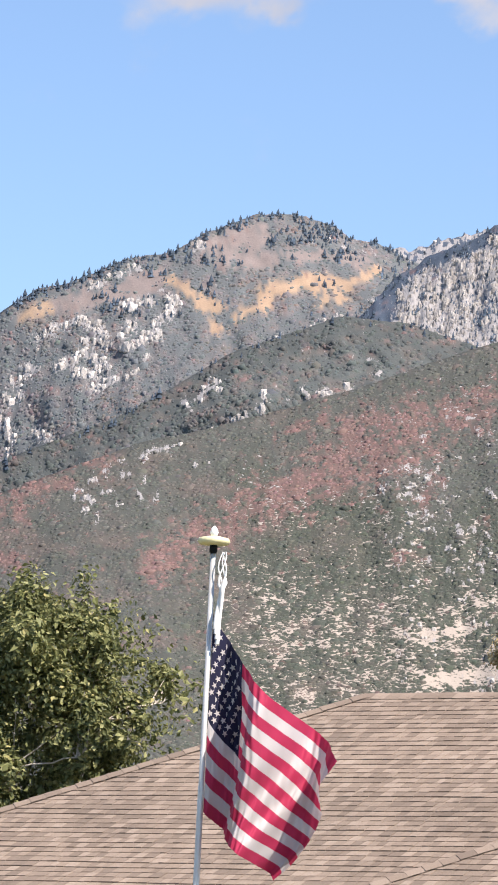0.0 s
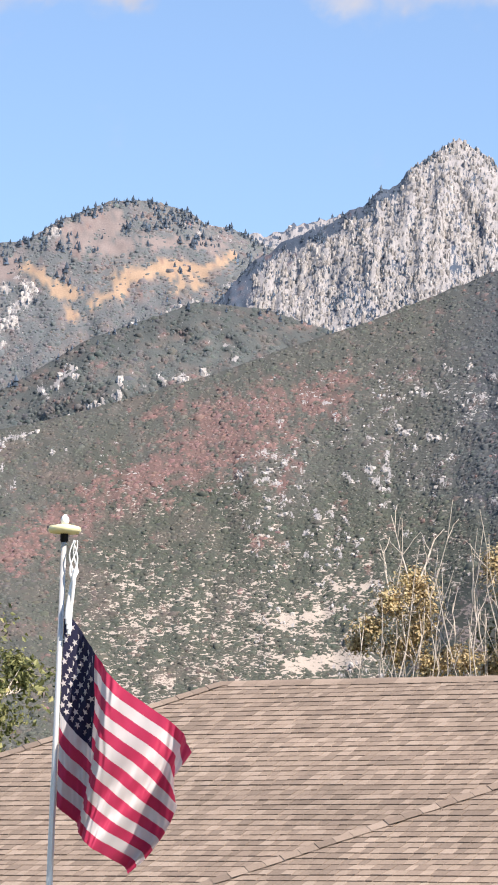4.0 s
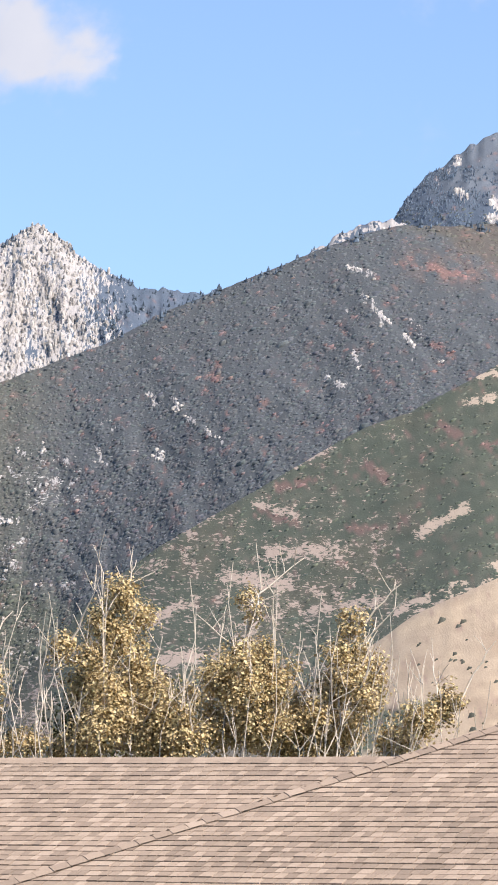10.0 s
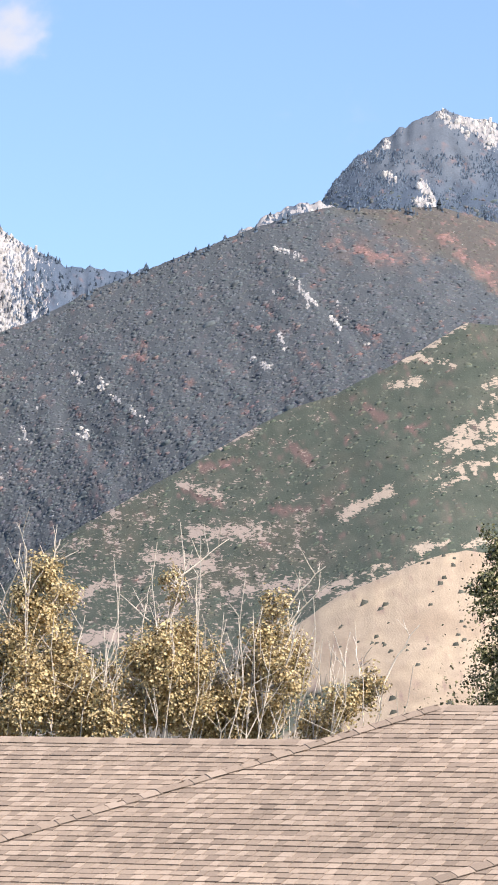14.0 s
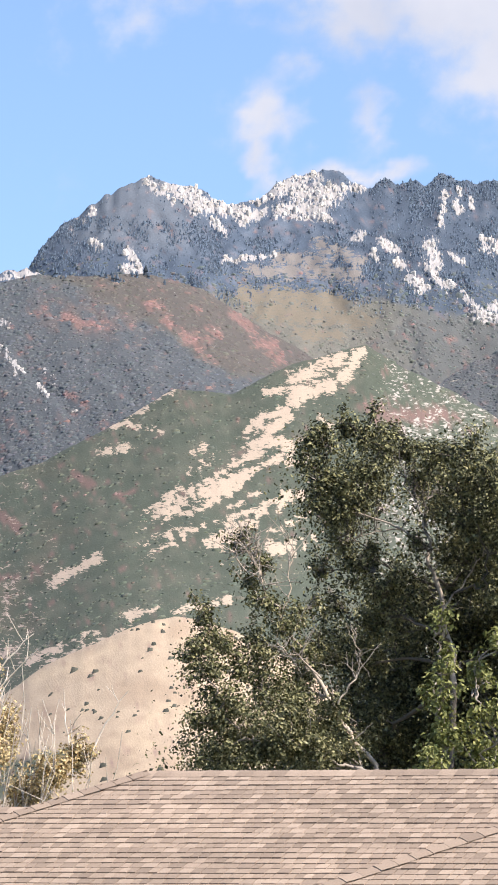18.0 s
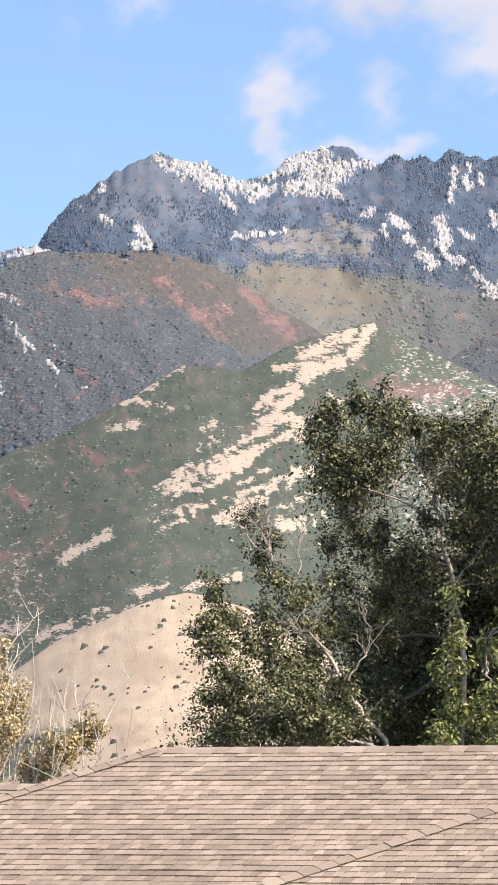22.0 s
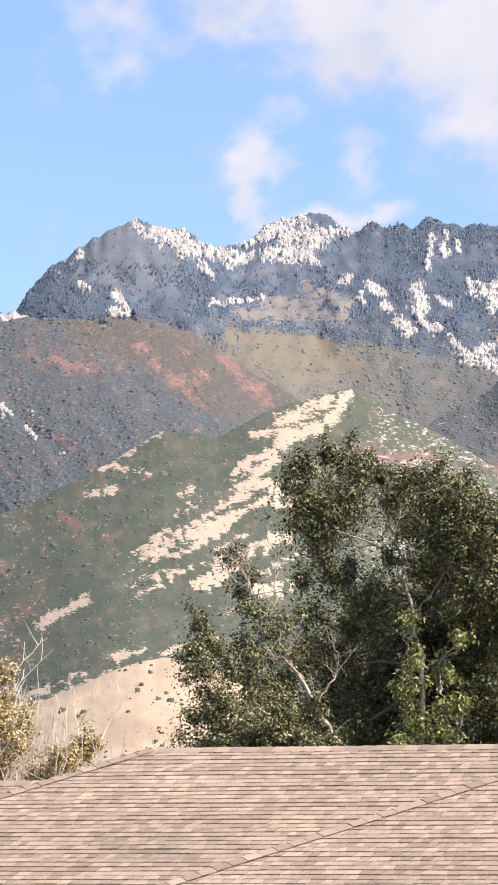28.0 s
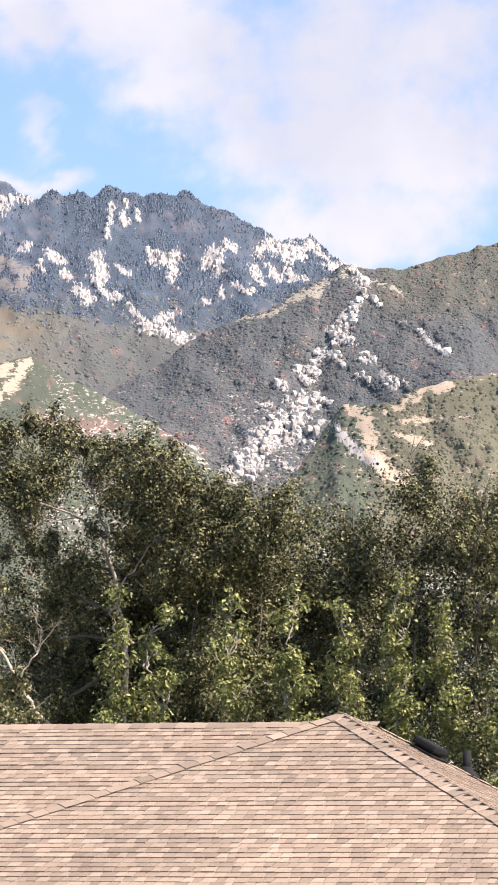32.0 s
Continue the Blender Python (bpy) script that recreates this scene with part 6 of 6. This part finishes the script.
GOLD_LEAF = leafy("yellow_autumn_leaf", ((0, (0.1, 0.072, 0.035)), (0.3, (0.42, 0.32, 0.165)), (0.8, (0.7, 0.56, 0.32)), (1, (0.42, 0.37, 0.18))))
FRESH_LEAF = leafy("fresh_green_leaf", ((0, (0.09, 0.1, 0.032)), (0.6, (0.21, 0.225, 0.072)), (1, (0.45, 0.45, 0.18))))

d = 52.0
tree("green_tree", "leafy green tree with pale twigs behind the roof", aim(-15.0, -1.87, d), aim(-15.0, 2.6, d), d,
     ((-15.3, 5.6, 0.42), (-14.55, 5.75, 0.3), (-14.9, 4.8, 0.6), (-15.6, 4.7, 0.55), (-14.25, 4.75, 0.45), (-14.0, 5.25, 0.3), (-13.6, 5.1, 0.22), (-13.75, 4.6, 0.25), (-14.35, 5.55, 0.25), (-14.4, 4.0, 0.45), (-15.2, 3.9, 0.6), (-15.9, 5.4, 0.5), (-16.4, 4.6, 0.7), (-14.0, 4.2, 0.3), (-14.8, 5.3, 0.4), (-15.9, 3.6, 0.6), (-14.8, 3.4, 0.5)), 0.072, 820, GREEN_LEAF, BARK_PALE, 11, 12, 0, 0.12, 0.3, 1.0, 0.8, 0.0, 0.13, 0.5)
d = 54.0
YELLOW = (
    (-8.5, ((-8.47, 6.36, 0.11), (-8.29, 6.15, 0.14), (-8.60, 6.00, 0.14), (-8.34, 5.80, 0.18), (-8.87, 5.71, 0.13), (-8.65, 5.51, 0.17), (-8.07, 5.32, 0.17), (-7.87, 5.39, 0.11), (-9.07, 5.49, 0.10), (-7.65, 5.30, 0.14)), 21),
    (-6.9, ((-6.66, 7.27, 0.17), (-6.45, 7.08, 0.13), (-6.86, 6.98, 0.13), (-6.71, 6.70, 0.23), (-6.98, 6.45, 0.19), (-7.27, 6.51, 0.14), (-6.41, 6.36, 0.17), (-6.69, 6.14, 0.29), (-7.04, 6.06, 0.21), (-6.33, 5.87, 0.27), (-6.74, 5.64, 0.36), (-6.17, 5.45, 0.33), (-5.88, 5.39, 0.23), (-7.15, 5.28, 0.19), (-5.62, 5.42, 0.22), (-7.42, 5.28, 0.16)), 22),
    (-5.0, ((-5.10, 7.39, 0.09), (-4.95, 7.18, 0.07), (-5.15, 6.68, 0.14), (-4.79, 6.62, 0.14), (-5.35, 6.25, 0.19), (-4.99, 6.12, 0.27), (-4.63, 6.21, 0.23), (-5.33, 5.69, 0.29), (-4.76, 5.64, 0.33), (-4.33, 5.58, 0.26), (-5.62, 6.03, 0.10), (-4.42, 6.00, 0.14), (-4.1, 5.45, 0.22)), 23),
    (-4.0, ((-3.66, 7.01, 0.13), (-3.80, 6.65, 0.17), (-3.51, 6.59, 0.16), (-3.93, 6.23, 0.20), (-3.64, 6.17, 0.21), (-3.33, 6.39, 0.11), (-4.13, 5.87, 0.21), (-3.77, 5.74, 0.26), (-3.35, 5.96, 0.11)), 24),
    (-2.7, ((-2.75, 5.75, 0.2), (-2.45, 5.95, 0.14), (-3.0, 5.6, 0.2), (-2.3, 6.1, 0.08)), 25))
for h, lumps, seed in YELLOW:
    tree("yellow_tree", "autumn tree with sparse yellow leaves and bare pale twigs", aim(h, -1.8, d), aim(h, 3.2, d), d, lumps, 0.037, 2700, GOLD_LEAF, BARK_PALE, seed, 12, 1, 0.07, 0.45, 0.6, 0.6, 0.3, 0.22, stems=17 if h != -2.7 else 5)
tree("green_shrub", "dark green shrub among the yellow trees", aim(-6.2, -1.8, 55), aim(-6.2, 3.5, 55), 55, ((-5.98, 6.09, 0.17), (-6.18, 5.80, 0.19), (-5.76, 5.82, 0.19), (-5.96, 5.53, 0.26), (-7.13, 5.70, 0.20), (-7.02, 5.42, 0.21), (-6.84, 5.29, 0.17), (-4.26, 5.51, 0.19), (-3.98, 5.45, 0.19)), 0.05, 700, DARK_LEAF, BARK_GREY, 26, 14)
d = 56.0
DARK_LUMPS = ((0.57, 10.02, 0.26, -1.2), (0.47, 9.58, 0.3, -1.0), (0.75, 10.31, 0.2, -0.6), (0.66, 9.23, 0.27, -1.0), (1.04, 10.24, 0.23, -0.5), (1.09, 9.81, 0.3, -0.8), (0.91, 9.45, 0.27, -1.0), (1.26, 10.1, 0.23, -0.3), (1.4, 10.36, 0.14, 0.0), (1.62, 10.18, 0.19, 0.0), (1.92, 10.05, 0.27, -0.5), (1.78, 9.79, 0.21, 0.3), (2.28, 9.98, 0.3, -1.0), (2.71, 9.8, 0.3, -1.0), (3.01, 9.55, 0.3, -0.8), (2.22, 9.55, 0.33, -1.2), (2.65, 9.49, 0.37, -1.3), (3.02, 9.28, 0.34, -1.0), (2.04, 9.3, 0.19, -0.6), (2.41, 9.02, 0.3, -1.2), (2.84, 8.92, 0.34, -1.2), (3.35, 9.25, 0.36, -1.0), (3.42, 8.93, 0.42, -1.2), (0.78, 8.88, 0.2, -0.4), (1.01, 8.6, 0.23, -0.3), (1.37, 8.39, 0.26, -0.5), (1.52, 8.04, 0.26, -0.2), (1.24, 7.92, 0.23, 0.0), (1.72, 8.86, 0.14, -0.5), (0.57, 8.59, 0.16, 0.0), (1.1, 7.49, 0.29, 0.4), (0.8, 8.16, 0.16, 0.3), (3.1, 8.43, 0.33, 0.3), (3.26, 7.86, 0.36, 0.6), (2.28, 9.84, 0.36, 1.0), (2.79, 9.64, 0.39, 1.0), (2.52, 9.06, 0.39, 1.1), (3.02, 8.92, 0.39, 1.2), (1.05, 9.74, 0.34, 0.9), (0.77, 9.45, 0.3, 0.8), (3.23, 9.2, 0.36, 1.4), (1.95, 8.26, 0.34, 2.2), (2.43, 7.99, 0.37, 2.3), (2.82, 8.06, 0.36, 2.3), (2.11, 7.41, 0.37, 2.4), (1.69, 7.04, 0.37, 2.2), (1.41, 6.54, 0.37, 2.0), (1.92, 6.34, 0.39, 2.2), (2.55, 7.2, 0.39, 2.5), (1.14, 6.17, 0.3, 1.8), (2.35, 6.49, 0.43, 2.5), (2.92, 6.57, 0.43, 2.5), (2.87, 7.5, 0.39, 2.5), (1.18, 8.99, 0.17, 0.7), (1.73, 8.54, 0.23, 1.0), (3.66, 9.2, 0.3, -1.2), (3.85, 9.1, 0.34, -1.4), (3.6, 8.79, 0.36, -1.5), (3.96, 8.73, 0.36, -1.2), (3.25, 8.5, 0.33, -1.6), (2.96, 8.32, 0.29, -1.6))
DARK_BOUGHS = ((0.037, 0.0225, 0.0, (2.31, 7.17), (2.23, 7.71), (2.03, 8.48), (1.93, 8.84)), (0.02, 0.007, -0.4, (1.95, 8.75), (1.72, 8.95), (1.42, 9.1), (1.09, 9.2), (0.84, 9.23)), (0.018, 0.006, -0.4, (1.93, 8.83), (1.83, 9.16), (1.76, 9.34), (1.57, 9.59), (1.54, 9.93)), (0.014, 0.005, -0.4, (1.88, 9.07), (1.84, 9.34), (1.94, 9.53), (2.0, 9.8)), (0.011, 0.004, -0.4, (1.56, 9.04), (1.23, 9.0), (0.94, 8.84)), (0.013, 0.005, -0.4, (2.15, 8.07), (2.4, 8.44), (2.62, 8.81), (2.8, 9.13)))
# trunk coloured dark as if shaded, boughs coloured pale as if sunlit
tree("dark_tree", "tall dark green tree with exposed grey limbs behind the roof", aim(2.31, -1.72, 56), aim(2.31, 7.17, 56), d, DARK_LUMPS, 0.043, 1150, DARK_LEAF, BARK_SHADED, 31, 9, 0, 0.1, 0.3, 1.0, 0.0, 0.3, 0.12, 0.8, boughs=DARK_BOUGHS, bough_bark=BARK_GREY)
OLIVE_LUMPS = ((-1.00, 7.83, 0.17, -0.4), (-1.06, 7.47, 0.19, -0.3), (-0.83, 7.19, 0.23, -0.5), (-0.70, 7.66, 0.24, -0.3), (-0.41, 7.42, 0.24, 0.0), (-0.18, 7.14, 0.29, 0.2), (-0.61, 6.84, 0.30, -0.4), (-0.81, 6.58, 0.26, -0.3), (-0.31, 6.42, 0.36, -0.5), (0.18, 6.86, 0.32, -0.2), (0.12, 6.40, 0.39, -0.6), (-0.66, 6.16, 0.27, -0.2), (0.56, 6.30, 0.33, -0.4), (0.73, 6.73, 0.24, 0.0), (-0.56, 8.84, 0.11, 0.0), (-0.42, 8.95, 0.11, 0.0), (-0.26, 8.63, 0.16, 0.0), (-0.36, 8.42, 0.13, 0.2), (-0.14, 8.14, 0.19, 0.0), (0.08, 7.93, 0.19, 0.2), (0.30, 8.04, 0.11, 0.5), (0.51, 8.23, 0.11, 0.6), (-0.13, 7.71, 0.19, 0.1), (0.28, 7.51, 0.20, 0.3)) + ((0.85, 6.17, 0.29, 0.3), (0.32, 7.15, 0.21, 0.8))
OLIVE_BOUGHS = ((0.032, 0.018, 0.35, (1.37, 6.01), (1.02, 6.55), (0.71, 7.0), (0.35, 7.6), (0.06, 8.02)), (0.01, 0.004, -0.25, (0.09, 8.0), (0.17, 8.21), (0.15, 8.53), (0.14, 8.85)), (0.012, 0.0045, -0.35, (0.61, 7.13), (0.35, 7.37), (0.03, 7.55)), (0.01, 0.004, -0.35, (0.83, 6.82), (1.05, 7.14), (1.09, 7.5), (0.96, 7.77)), (0.009, 0.004, -0.25, (0.06, 8.02), (-0.18, 8.29), (-0.32, 8.65)), (0.011, 0.004, -0.2, (-0.18, 8.32), (-0.33, 8.6), (-0.6, 8.91)), (0.011, 0.004, -0.2, (-0.22, 8.39), (-0.38, 8.74), (-0.5, 9.02)), (0.011, 0.004, -0.2, (-0.18, 8.35), (-0.27, 8.67), (-0.31, 8.88)), (0.011, 0.004, -0.2, (-0.26, 8.42), (-0.52, 8.66), (-0.67, 8.73)))
tree("olive_tree", "grey-olive tree with pale crooked branches behind the roof", aim(1.37, -1.74, 55), aim(1.37, 6.01, 55), 55, OLIVE_LUMPS, 0.043, 1250, OLIVE_LEAF, BARK_GREY, 32, 8, 0, 0.085, 0.33, 0.9, 0.0, 0.3, 0.14, 0.25, boughs=OLIVE_BOUGHS, bough_bark=BARK_TAN)
RIGHT = ((0.1, (0, 1), 46), (1.35, (0, 1, 2), 45), (2.35, (0, 1, 2, 3), 47), (3.3, (0, 1, 2, 3, 4), 41), (4.6, (0, 1, 2, 3, 4), 42), (6.3, (0, 1, 2, 3, 4), 43), (7.9, (0, 1, 2, 3, 4), 44), (4.0, (0, 1, 2), 48), (5.5, (0, 1, 2), 49))
tops = {48: 8.6, 49: 8.5, 46: 6.6, 45: 7.7, 47: 8.6, 41: 8.95, 42: 9.05, 43: 9.4, 44: 9.4}
for h, levels, seed in RIGHT:
    r = random.Random(seed)
    lumps = []
    for lv in levels:
        for q in (-0.75, 0.0, 0.75):
            lumps.append((h + q + r.uniform(-0.18, 0.18), tops[seed] - 0.35 * abs(q) * (lv == 0) - lv * 0.8 + r.uniform(-0.15, 0.15), r.uniform(0.36, 0.5)))
    tree("dense_tree", "dense olive-green tree in full leaf behind the roof", aim(h, -1.72, 57), aim(h, 4.6, 57), 57 if seed < 45 else 59.5, lumps, 0.045, 900, (OLIVE_LEAF, DARK_LEAF)[seed % 2], BARK_MID, seed, 9, 1, 0.09, 0.34, 1.3, 0.0, 0.3, 0.12, 1.3)
for h, top, seed in ((2.15, 7.9, 51), (2.75, 7.7, 52), (3.75, 8.0, 53), (4.6, 8.1, 54), (5.35, 7.9, 55), (6.1, 8.3, 56), (6.9, 8.0, 57), (7.7, 8.2, 58)):
    r = random.Random(seed)
    lumps = [(h + r.uniform(-0.16, 0.16), top - q * 0.45, 0.14 + 0.035 * q) for q in range(6)]
    tree("sapling", "upright sapling with long fresh green leaves", aim(h, -1.95, 50), aim(h, 4.2, 50), 50, lumps, 0.058, 620, FRESH_LEAF, BARK_GREY, seed, 7, 0, 0.03, 0.3, 0.4, 0.5, 0.8)
